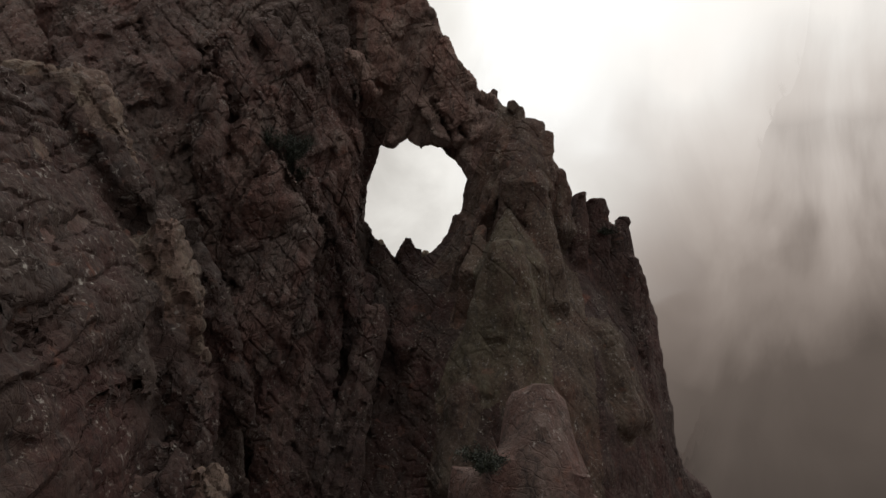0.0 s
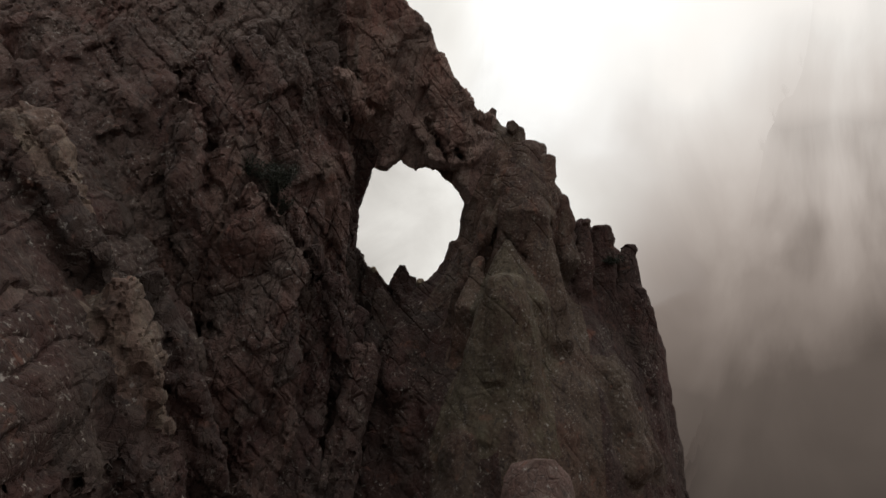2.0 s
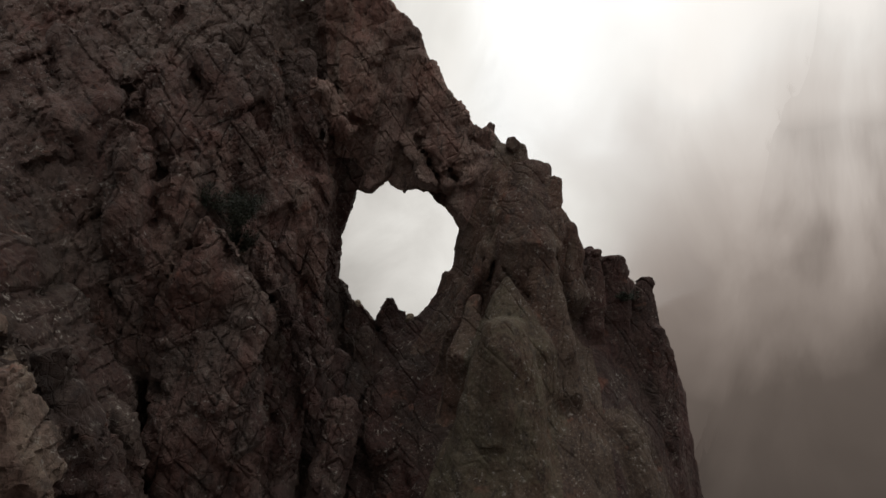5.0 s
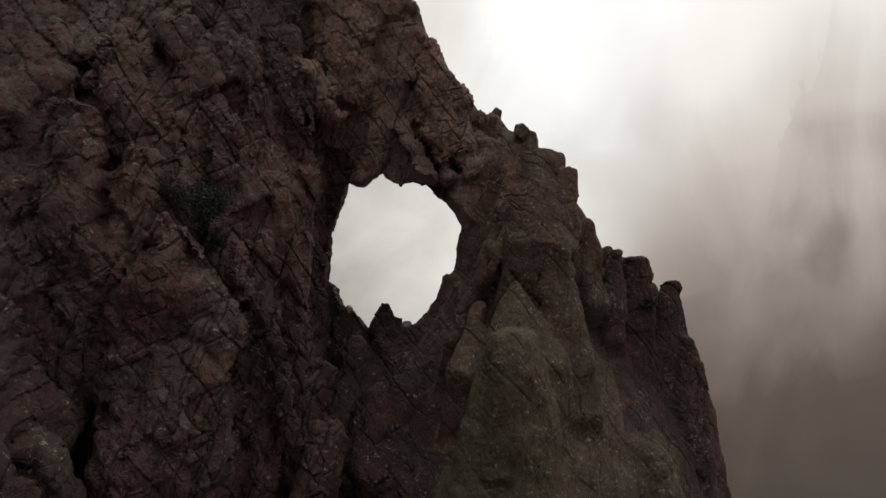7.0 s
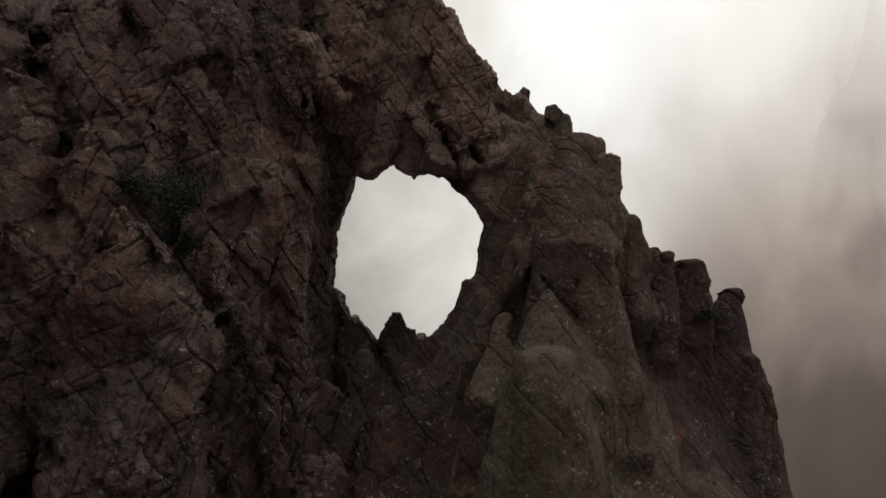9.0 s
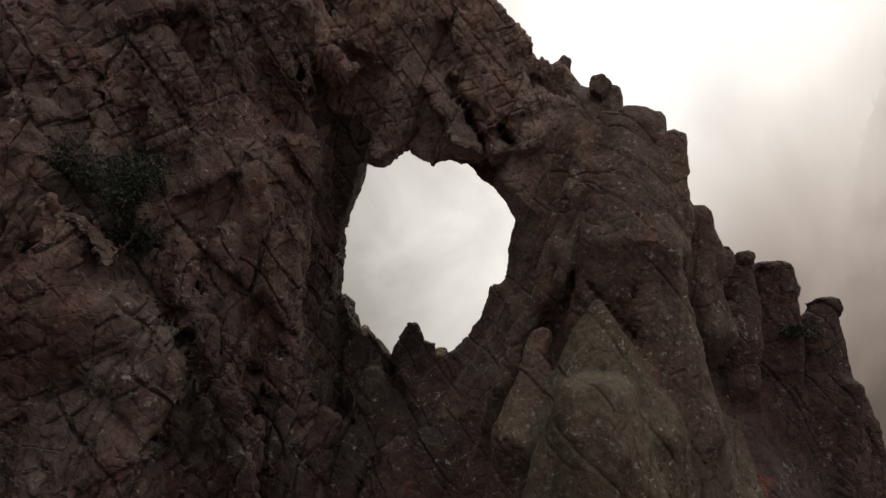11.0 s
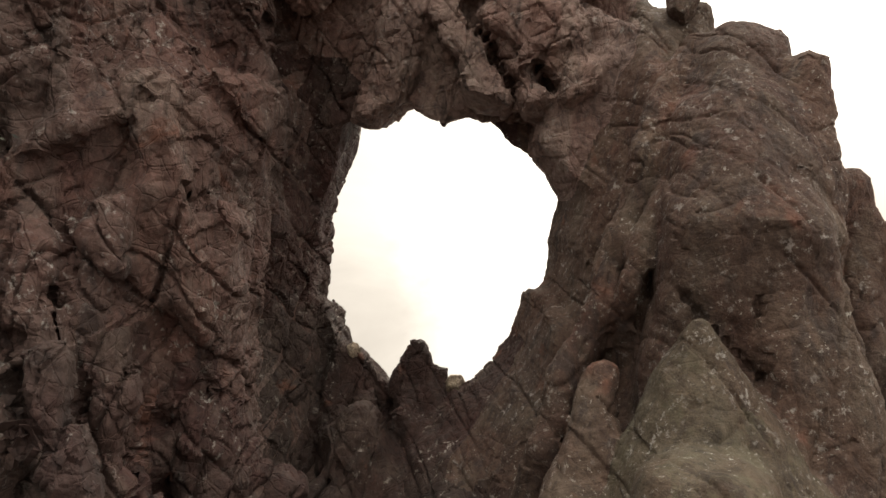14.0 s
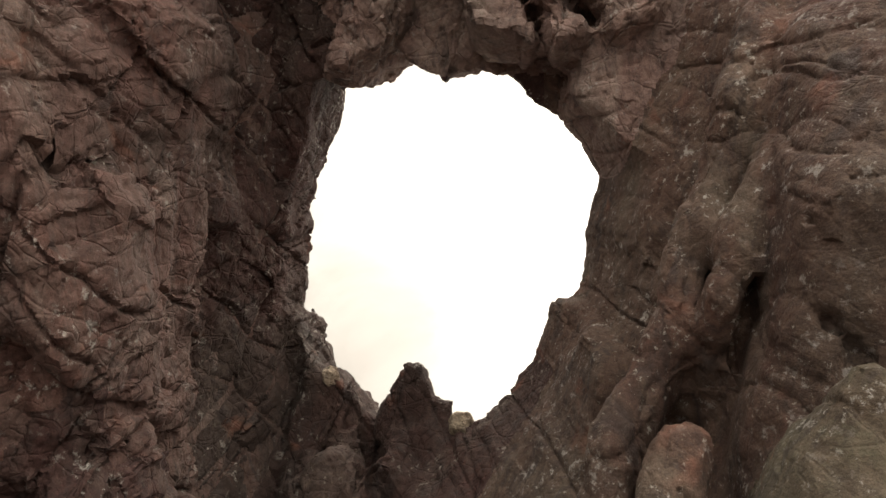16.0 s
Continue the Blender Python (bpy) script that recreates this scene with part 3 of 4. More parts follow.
slab("pillar", (1.35, 40.00, 116.49), (-0.77, 38.40, 111.45), 0.62, 1.12, 0.90, (-0.3, -0.85, 0.3), 2.6)
slab("pillar", (0.49, 41.50, 114.84), (-2.42, 37.50, 107.86), 0.86, 1.28, 0.90, (-0.3, -0.85, 0.3), 2.6)
slab("pillar", (5.02, 44.30, 130.10), (4.16, 43.30, 127.27), 0.88, 0.96, 1.00, (-0.2, -0.9, 0.3), 3.0)
# outcrop in front, low
slab("outcrop", (3.43, 21.90, 114.81), (3.54, 21.00, 111.95), 1.32, 2.34, 1.50, (0, -0.85, 0.5), 2.5)
slab("outcrop", (4.73, 20.60, 112.95), (4.78, 20.00, 111.78), 0.41, 1.10, 1.00, (0.1, -0.85, 0.5), 2.6)
slab("outcrop", (1.99, 22.20, 114.29), (1.72, 21.40, 111.80), 0.32, 0.86, 1.00, (-0.2, -0.85, 0.4), 2.6)
# pinnacles beside it
slab("pinnacle", (9.49, 41.50, 123.84), (9.12, 40.80, 119.42), 0.26, 0.79, 0.60, (0.1, -0.95, 0.2), 4.5)
slab("pinnacle", (10.79, 42.20, 123.16), (10.45, 41.30, 116.55), 0.64, 1.52, 1.00, (0.15, -0.95, 0.2), 3.4)
slab("pinnacle", (12.64, 42.50, 121.91), (12.61, 41.80, 115.48), 0.50, 1.50, 0.90, (0.3, -0.9, 0.2), 3.4)
slab("pinnacle", (13.28, 42.00, 119.22), (13.47, 41.20, 113.85), 0.54, 1.30, 1.00, (0.5, -0.8, 0.2), 4.5)
# lintel over the window
slab("lintel", (-2.12, 44.20, 131.59), (-3.50, 44.10, 127.67), 0.96, 0.68, 1.00, (0.1, -0.98, 0.1), 4.0)
slab("lintel", (-1.45, 44.20, 130.86), (0.00, 43.40, 127.81), 0.52, 0.58, 0.80, (0.1, -0.95, 0), 6.0)
slab("lintel", (-0.36, 44.20, 131.11), (1.19, 43.20, 127.85), 0.52, 0.57, 0.80, (0.1, -0.95, 0), 6.0)
slab("lintel", (0.63, 44.30, 131.50), (2.35, 43.30, 128.11), 0.56, 0.61, 0.80, (0.15, -0.95, 0.1), 6.0)
slab("lintel", (1.68, 44.60, 131.56), (3.10, 43.80, 128.72), 0.53, 0.59, 0.80, (0.15, -0.95, 0.1), 6.0)
slab("lintel", (2.83, 44.00, 129.55), (1.66, 43.50, 126.02), 1.09, 0.93, 1.00, (-0.1, -0.95, 0.2), 3.0)
# sill under the window
slab("sill", (-2.54, 46.00, 120.74), (-2.60, 45.60, 119.55), 0.31, 0.85, 0.70, (0.2, -0.95, 0.3), 4.5)
slab("sill", (-1.80, 45.80, 120.02), (-1.77, 45.40, 119.28), 0.34, 0.50, 0.60, (0.3, -0.95, 0.3), 5.0)
slab("sill", (-2.50, 45.30, 119.45), (-2.48, 44.00, 117.04), 0.84, 0.93, 0.80, (0.1, -0.95, 0.3), 3.4)
slab("sill", (-5.50, 46.20, 120.79), (-4.61, 44.00, 116.91), 0.25, 0.53, 0.70, (0.3, -0.9, 0.3), 4.0)
slab("sill", (-4.74, 46.20, 120.63), (-3.80, 44.00, 116.96), 0.25, 0.50, 0.70, (0.2, -0.9, 0.3), 4.0)
slab("sill", (-4.14, 46.10, 120.15), (-3.21, 44.00, 116.99), 0.17, 0.37, 0.70, (0.2, -0.9, 0.3), 4.0)
slab("sill", (-0.95, 44.90, 119.79), (-1.20, 44.00, 117.11), 0.29, 0.68, 0.70, (-0.2, -0.9, 0.3), 3.6)
SILL_BLOCKS = [k for k, one in enumerate(SLABS) if one[0] == "sill"][:2]
# open joints between the blocks
joint((-9.72, 33.90, 125.58), (-10.90, 33.20, 122.83), 0.14)
joint((-10.90, 33.20, 122.83), (-12.53, 32.60, 120.23), 0.14)
joint((-7.93, 37.60, 127.48), (-6.37, 37.60, 126.60), 0.05)
joint((-6.95, 38.40, 126.81), (-5.70, 38.40, 126.31), 0.05)
joint((-7.89, 37.00, 124.91), (-6.39, 37.00, 125.29), 0.05)
joint((-6.25, 37.20, 125.62), (-7.01, 37.20, 124.18), 0.05)
joint((3.82, 38.60, 123.12), (4.67, 38.60, 121.92), 0.05)
joint((4.76, 38.90, 121.88), (5.71, 38.90, 120.89), 0.05)
joint((5.22, 39.00, 122.90), (5.27, 39.00, 121.87), 0.05)
joint((-11.89, 33.60, 126.90), (-14.09, 33.60, 121.99), 0.05)
joint((-8.98, 33.00, 121.47), (-11.67, 33.00, 116.12), 0.05)
joint((3.79, 39.6, 123.72), (5.07, 39.6, 123.39), 0.091)
joint((5.07, 39.6, 123.39), (6.97, 40.2, 123.45), 0.091)
joint((3.89, 39.2, 122.76), (5.48, 39.0, 120.93), 0.085)
joint((5.48, 39.0, 120.93), (6.94, 38.4, 118.91), 0.085)
joint((4.7, 37.4, 119.65), (5.09, 37.0, 118.51), 0.065)
joint((10.25, 42.3, 123.21), (9.79, 41.9, 121.69), 0.091)
joint((11.92, 42.4, 121.75), (11.57, 42.2, 120.14), 0.078)
joint((11.57, 42.2, 120.14), (11.08, 41.0, 116.42), 0.078)
joint((8.4, 40.2, 119.81), (7.07, 38.8, 118.09), 0.091)
joint((2.1, 40.5, 120.47), (1.65, 39.6, 118.62), 0.104)
joint((4.5, 41.0, 127.84), (3.56, 40.4, 125.86), 0.091)
joint((-8.49, 37.4, 128.25), (-6.26, 37.2, 126.3), 0.052)
joint((-8.04, 37.2, 127.26), (-6.37, 37.1, 125.68), 0.046)
joint((-7.34, 37.1, 126.31), (-5.54, 37.0, 124.68), 0.046)
joint((-6.73, 38.2, 129.04), (-4.56, 38.2, 126.4), 0.058)
joint((-6.14, 38.8, 130.2), (-4.51, 39.6, 127.45), 0.052)
joint((-7.32, 36.2, 121.54), (-7.56, 36.2, 119.93), 0.156)
joint((-7.56, 36.2, 119.93), (-7.86, 35.8, 118.03), 0.156)
joint((-6.71, 37.4, 120.27), (-6.75, 37.2, 118.46), 0.13)
joint((-9.34, 34.8, 128.05), (-9.12, 35.4, 125.68), 0.28)
joint((-9.12, 35.4, 125.68), (-8.87, 36.0, 124.24), 0.28)
joint((-10.73, 34.0, 124.82), (-11.97, 33.6, 121.76), 0.091)
joint((-12.46, 33.8, 127.71), (-11.88, 33.8, 126.17), 0.13)
joint((-11.88, 33.8, 126.17), (-12.41, 33.4, 124.05), 0.13)
joint((-10.67, 35.6, 130.5), (-9.7, 36.2, 128.1), 0.143)
joint((-6.63, 40.5, 132.34), (-5.72, 43.0, 128.95), 0.163)
joint((-4.96, 43.4, 131.79), (-3.52, 44.0, 131.08), 0.195)
joint((-9.53, 28.0, 115.41), (-8.87, 27.0, 112.61), 0.325)
joint((-4.48, 34.0, 111.32), (-5.66, 33.6, 108.96), 0.163)
joint((-0.82, 37.5, 115.92), (-2.05, 35.0, 111.07), 0.195)
joint((-16.59, 34.6, 130.16), (-13.71, 33.0, 125.77), 0.078)
joint((-2.48, 43.8, 128.65), (-1.92, 43.6, 127.27), 0.13)
joint((-0.82, 42.6, 127.8), (0.5, 42.6, 127.08), 0.046)
joint((-0.13, 42.4, 128.87), (0.9, 42.3, 127.76), 0.039)
joint((-3.45, 45.4, 119.4), (-3.37, 44.2, 118.42), 0.085)
joint((-4.61, 45.0, 120.37), (-4.45, 44.0, 118.54), 0.039)


def setback(x, z):
    """How far the bare rock lies behind the ribs and slabs on it."""
    mid = np.interp(z, (112, 118, 121, 124, 128), (0.8, 1.4, 1.2, 0.9, 0.4))
    left, right = np.clip((-6.2 - x) / 1.5, 0, 1), np.clip((x - 2.0) / 1.5, 0, 1) * np.clip((131 - z) / 2.5, 0, 1)
    return mid + 1.7 * left + 0.6 * right


def bodies(q):
    """The main bodies of rock before they break up: fin, leaning wall slab, near buttress."""
    x, y, z = q[:, 0], q[:, 1], q[:, 2]
    wall = smax(outline(x + 0.05, z, SKYLINE), (front_face(x, z) + setback(x, z) - y) * 0.75, 0.35)
    wall = smax(wall, y - 48.2 - 0.25 * np.clip(119 - z, 0, 40) - np.clip(-7 - x, 0, 20) * 0.8, 1.0)
    slab = hull(q, WALL_SLAB)
    face = (x + 9.6 + 0.15 * (y - 20) + np.where(z > 119, 0.62, 0.12) * (z - 119)) * 0.85
    near = smax(face, z - 126.0 + 0.12 * (x + 13) - 0.05 * (y - 22), 0.8)
    near = smax(smax(near, y - 31.5, 1.0), 9.5 - y, 1.0)
    near = smax(near, -22 - x, 0.5)
    return np.minimum(np.minimum(wall, slab), near)


def hull(q, planes):
    """A convex body between planes, each a normal and a place on it."""
    d = None
    for n, at in planes:
        n = np.array(n, np.float32) / np.linalg.norm(n)
        e = (q - np.array(at, np.float32)) @ n.astype(np.float32)
        d = e if d is None else smax(d, e, 0.25)
    return d


# the cracked slab that leans over the gully, left of the window
WALL_SLAB = [((0.217, -0.682, 0.70), (-7.4, 38.9, 127.7)), ((0.75, -0.65, 0.10), (-7.1, 37.5, 124.0)), ((0.985, -0.12, -0.10), (-5.7, 41.0, 126.5)),
             ((0.62, -0.05, 0.78), (-5.95, 41.4, 128.1)), ((0.1, 0.99, 0.0), (-5.7, 42.7, 124.0)), ((-0.8, -0.55, 0.1), (-8.5, 36.6, 125.0)), ((-0.5, 0.1, 0.6), (-9.0, 39.5, 130.2))]
SOFT_OF = {"pillar": 0.14, "nose": 0.07, "pinnacle": 0.06, "lintel": 0.08, "sill": 0.07, "wall": 0.09, "foot": 0.10, "buttress": 0.25, "pale": 0.12, "outcrop": 0.15}

# three sets of joints cut the rock into leaning blocks
JOINT_SETS = np.array([(0.78, 0.22, 0.58), (0.93, 0.18, -0.32), (-0.30, -0.35, 0.89)], np.float32)
JOINT_SETS /= np.linalg.norm(JOINT_SETS, axis=1, keepdims=True)


def lattice(p, spacing, seed, warp):
    """Joint blocks: distance to the nearest joint, how open that joint is, the block's own offset and tilt."""
    wide = p / (spacing * 1.6)
    q = p + warp * np.stack([vnoise(wide, seed), vnoise(wide + 7, seed + 1), vnoise(wide + 13, seed + 2)], 1)
    index, frac = [], []
    for k, stretch in enumerate((1.0, 0.8, 1.5)):
        s = (q @ JOINT_SETS[k]) / (spacing * stretch)
        if k:
            s = s + hash3(index[0], index[-1], index[0] * 0 + k, seed + 20) * (0.8 if k == 2 else 0.4)
        i = np.floor(s).astype(np.int32)
        line = i + 0.28 * (hash3(i, i * 0 + k, i * 0, seed + 30) - 0.5)
        i = np.where(s < line, i - 1, i)
        index.append(i)
        frac.append((s - i).astype(np.float32))
    value = hash3(*index, seed + 5) * 2 - 1
    tilt = sum((np.clip(f, 0, 1) - 0.5) * (hash3(*index, seed + 6 + k) * 2 - 1) for k, f in enumerate(frac))
    best, gape = np.full(len(p), 9.0, np.float32), np.zeros(len(p), np.float32)
    for k, stretch in enumerate((1.0, 0.8, 1.5)):
        side = (frac[k] > 0.5).astype(np.int32)
        e = np.minimum(np.abs(frac[k]), np.abs(1 - frac[k])) * spacing * stretch
        g = hash3(index[k] + side, index[(k + 1) % 3] // 2, index[k] * 0 + k, seed + 40)
        gape = np.where(e < best, g, gape)
        best = np.minimum(best, e)
    return best, gape, value, tilt


def pillow(edge, wide):
    """0 at a joint, rising to 1 over the block."""
    return np.clip(edge / wide, 0, 1)


def rock(p):
    """Signed distance (negative inside) of the whole rock: arch, wall, pillar, near buttress and outcrop."""
    q = p + 0.14 * np.stack([vnoise(p * 0.8 + 3, 11), vnoise(p * 0.8 + 9, 12), vnoise(p * 0.8 + 5, 13)], 1)
    d = bodies(q)
    for k, ((a, b, ra, rb, flat, soft), group) in enumerate(zip(MASSES, MASS_GROUP)):
        r = max(ra, rb) * max(1, flat) + 1.0
        m = ((q > np.minimum(a, b) - r) & (q < np.maximum(a, b) + r)).all(1)
        if m.any():
            d[m] = smin(d[m], rib(q[m], a, b, ra * 0.95, rb * 0.95, flat, 0 if group in ("nose", "outcrop") else 13, k).astype(d.dtype), SOFT_OF[group])
    for k in range(len(SLABS)):
        lo, hi = slab_reach(k, 1.0)
        m = ((q > lo) & (q < hi)).all(1)
        if m.any():
            d[m] = smin(d[m], slab_distance(k, q[m]).astype(d.dtype), SOFT_OF[SLABS[k][0]])
    amount = blockiness(p)
    edge, gape, value, tilt = lattice(p, 1.7, 21, 0.35)
    d = d - amount * (0.13 * value + 0.25 * tilt + 0.14 * pillow(edge, 0.4) - 0.12)
    for a, b, width in JOINTS:
        r = width * 2 + 0.9
        m = ((q > np.minimum(a, b) - r) & (q < np.maximum(a, b) + r)).all(1)
        if m.any():
            gap = -rib(q[m], a, b, width, width * 0.7, 5.0) * 3
            d[m] = np.maximum(d[m], np.minimum(gap, d[m] + 0.15 + 1.2 * width))
    hole = throat(p + 0.05 * np.stack([vnoise(p * 2.3, 31), vnoise(p * 0.9, 33), vnoise(p * 2.3 + 7, 32)], 1))
    d = np.maximum(d, -hole)
    # the blocks wedged on the sill stand up into the window
    return np.minimum.reduce([d] + [slab_distance(k, p) for k in SILL_BLOCKS])


STEP = 0.2


def surface(func, lo, hi, step):
    """Surface nets over the places where func changes sign; coarse blocks first, then fine samples."""
    lo, hi = np.array(lo, np.float32), np.array(hi, np.float32)
    k = 4
    nb = np.ceil((hi - lo) / (step * k)).astype(int)
    g = np.stack(np.meshgrid(*[np.arange(n) for n in nb], indexing="ij"), -1).reshape(-1, 3)
    centre = lo + (g + 0.5) * step * k
    d = np.concatenate([func(centre[i:i + 200000].astype(np.float32)) for i in range(0, len(centre), 200000)])
    field = np.repeat(np.repeat(np.repeat(d.reshape(nb).astype(np.float32), k, 0), k, 1), k, 2)
    field = np.pad(field, ((0, 1),) * 3, mode="edge")
    busy = g[np.abs(d) < step * k * 0.87 + 0.35]
    sub = np.stack(np.meshgrid(*[np.arange(k + 1)] * 3, indexing="ij"), -1).reshape(-1, 3)
    size = np.array(field.shape)
    want = np.zeros(field.shape, bool)
    for s in sub:
        t = busy * k + s
        want[t[:, 0], t[:, 1], t[:, 2]] = True
    idx = np.argwhere(want)
    for i in range(0, len(idx), 300000):
        part_idx = idx[i:i + 300000]
        field[part_idx[:, 0], part_idx[:, 1], part_idx[:, 2]] = func((lo + part_idx * step).astype(np.float32))
    # close the block on all its sides
    for ax in range(3):
        for at in (0, -1):
            sl = [slice(None)] * 3
            sl[ax] = at
            field[tuple(sl)] = np.maximum(field[tuple(sl)], 0.05)
    inside = field < 0
    n = size - 1
    count = np.zeros(n, np.int8)
    corners = [(a, b, c) for a in (0, 1) for b in (0, 1) for c in (0, 1)]
    for a, b, c in corners:
        count += inside[a:n[0] + a, b:n[1] + b, c:n[2] + c]
    cell = np.argwhere((count > 0) & (count < 8))
    number = np.full(n, -1, np.int32)
    number[cell[:, 0], cell[:, 1], cell[:, 2]] = np.arange(len(cell))
    total, hits = np.zeros((len(cell), 3), np.float32), np.zeros(len(cell), np.float32)
    for a, ca in enumerate(corners):
        for cb in corners[a + 1:]:
            if sum(abs(i - j) for i, j in zip(ca, cb)) != 1:
                continue
            ia, ib = cell + ca, cell + cb
            va, vb = field[ia[:, 0], ia[:, 1], ia[:, 2]], field[ib[:, 0], ib[:, 1], ib[:, 2]]
            m = (va < 0) != (vb < 0)
            t = np.where(m, va / np.where(m, va - vb, 1), 0)[:, None]
            total += np.where(m[:, None], np.array(ca) + (np.array(cb) - np.array(ca)) * t, 0)
            hits += m
    verts = lo + (cell + total / hits[:, None]) * step
    quads = []
    for ax in range(3):
        b, c = (ax + 1) % 3, (ax + 2) % 3
        sl_a, sl_b = [slice(None)] * 3, [slice(None)] * 3
        sl_a[ax], sl_b[ax] = slice(0, -1), slice(1, None)
        change = inside[tuple(sl_a)] != inside[tuple(sl_b)]
        e = np.argwhere(change)
        e = e[(e[:, b] > 0) & (e[:, c] > 0) & (e[:, b] < n[b]) & (e[:, c] < n[c])]
        flip = inside[e[:, 0], e[:, 1], e[:, 2]]
        ring = []
        for ob_, oc in ((-1, -1), (0, -1), (0, 0), (-1, 0)):
            t = e.copy()
            t[:, b] += ob_
            t[:, c] += oc
            ring.append(number[t[:, 0], t[:, 1], t[:, 2]])
        q = np.stack(ring, 1)
        q[~flip] = q[~flip][:, ::-1]
        quads.append(q)
    return verts.astype(np.float32), np.concatenate(quads)


def split_faces(verts, quads):
    """Each quad into four."""
    n = len(verts)
    e = np.stack([quads, np.roll(quads, -1, 1)], -1)
    key = np.minimum(e[..., 0], e[..., 1]).astype(np.int64) * n + np.maximum(e[..., 0], e[..., 1])
    u, inv = np.unique(key.ravel(), return_inverse=True)
    mid = (verts[u // n] + verts[u % n]) / 2
    m = inv.reshape(quads.shape) + n
    cen = verts[quads].mean(1)
    c = np.arange(len(quads)) + n + len(u)
    fresh = np.concatenate([verts, mid, cen])
    parts = [np.stack([quads[:, i], m[:, i], c, m[:, (i - 1) % 4]], 1) for i in range(4)]
    return fresh.astype(np.float32), np.concatenate(parts)


def normals_of(verts, quads):
    a, b = verts[quads[:, 2]] - verts[quads[:, 0]], verts[quads[:, 3]] - verts[quads[:, 1]]
    fn = np.cross(a, b)
    vn = np.zeros_like(verts)
    for i in range(4):
        for ax in range(3):
            vn[:, ax] += np.bincount(quads[:, i], fn[:, ax], len(verts))
    return vn / np.maximum(np.linalg.norm(vn, axis=1, keepdims=True), 1e-9)


def roughen(verts, quads):
    """Broken blocks, open joints, flakes and pits pushed along the normals."""
    vn = normals_of(verts, quads)
    amount = blockiness(verts)
    h = np.zeros(len(verts), np.float32)
    for spacing, size, deep, wide, seed in ((1.7, 0.0, 0.14, 0.04, 21), (0.80, 0.10, 0.13, 0.035, 23), (0.36, 0.05, 0.045, 0.022, 25)):
        edge, gape, value, tilt = lattice(verts, spacing, seed, 0.2 * spacing)
        worn = np.clip(0.5 + 1.2 * vnoise(verts * 0.35, seed + 60), 0.15, 1)
        h += amount * worn * size * (0.55 * value + 1.5 * tilt)
        h -= (0.2 + 0.8 * amount) * deep * np.clip(gape * 2.2 - 1.05, 0, 1) * np.exp(-(edge / wide) ** 2)
        h -= amount * worn * 0.55 * size * (1 - pillow(edge, 0.25 * spacing)) ** 2
    ridged = 1 - np.abs(fbm(verts * (0.9, 0.9, 0.6), 45, 4, 0.55))
    h += (0.35 + 0.65 * amount) * (0.07 * (ridged - 0.7) + 0.055 * fbm(verts * 1.1, 41, 6, 0.58))
    return verts + vn * h[:, None]


def mesh_object(name, verts, quads, material, parent=None, smooth=True):
    used, inv = np.unique(quads, return_inverse=True)
    v, q = verts[used], inv.reshape(quads.shape)
    me = bpy.data.meshes.new(name)
    me.vertices.add(len(v))
    me.vertices.foreach_set("co", v.astype(np.float32).ravel())
    me.loops.add(q.size)
    me.loops.foreach_set("vertex_index", q.astype(np.int32).ravel())
    me.polygons.add(len(q))
    me.polygons.foreach_set("loop_start", np.arange(len(q), dtype=np.int32) * q.shape[1])
    me.polygons.foreach_set("use_smooth", np.full(len(q), smooth))
    me.update(calc_edges=True)
    me.set_sharp_from_angle(angle=radians(38))
    me.materials.append(material)
    ob = new(name, me)
    ob.parent = parent
    return ob


# ---- the rock arch ----
arch = new("rock_arch")
tagged(arch, "jagged reddish brown granite fin with a natural window through it", "rock arch", kind="structure")
LOW, HIGH = (-31.4, 9.0, 97.6), (20.6, 49.8, 142.0)
verts, quads = surface(rock, LOW, HIGH, STEP)
# drop loose crumbs
root = np.arange(len(verts))
for _ in range(400):
    low_root = root[quads].min(1)
    fresh = root.copy()
    for i in range(4):
        np.minimum.at(fresh, quads[:, i], low_root)
    fresh = fresh[fresh]
    if (fresh == root).all():
        break
    root = fresh
main_root = np.bincount(root[quads[:, 0]]).argmax()
quads = quads[root[quads[:, 0]] == main_root]
# the fine skin keeps what faces the valley; a coarser core closes the rest
c = verts[quads].mean(1)
fn = np.cross(verts[quads[:, 2]] - verts[quads[:, 0]], verts[quads[:, 3]] - verts[quads[:, 1]])
fn /= np.maximum(np.linalg.norm(fn, axis=1, keepdims=True), 1e-9)
window = (np.abs(c[:, 0] + 2) < 6.5) & (np.abs(c[:, 2] - 124) < 6.5) & (c[:, 1] > 40) & (c[:, 1] < 48)
edge_cells = ((c < np.array(LOW) + 0.35) | (c > np.array(HIGH) - 0.35)).any(1)
quads = quads[((fn[:, 1] < 0.5) | window) & ~edge_cells]
verts, quads = split_faces(verts, quads)
c = verts[quads].mean(1)
close = (c[:, 1] > 30) & (c[:, 0] > -13.5) & (c[:, 0] < 14.5) & (c[:, 2] > 114) & (c[:, 1] < 47.5) & (c[:, 2] < 135.5)
fine_v, fine_q = split_faces(verts, quads[close])
quads = np.concatenate([fine_q, quads[~close] + len(fine_v)])
verts = roughen(np.concatenate([fine_v, verts]), quads)
c = verts[quads].mean(1)
c = c + 0.12 * np.stack([vnoise(c * 0.7, 81), vnoise(c * 0.7, 82), vnoise(c * 0.7, 83)], 1)
cx, cy, cz = c[:, 0], c[:, 1], c[:, 2]
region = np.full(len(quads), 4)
region[(cz > 127.4) & (cx > -6.4)] = 1
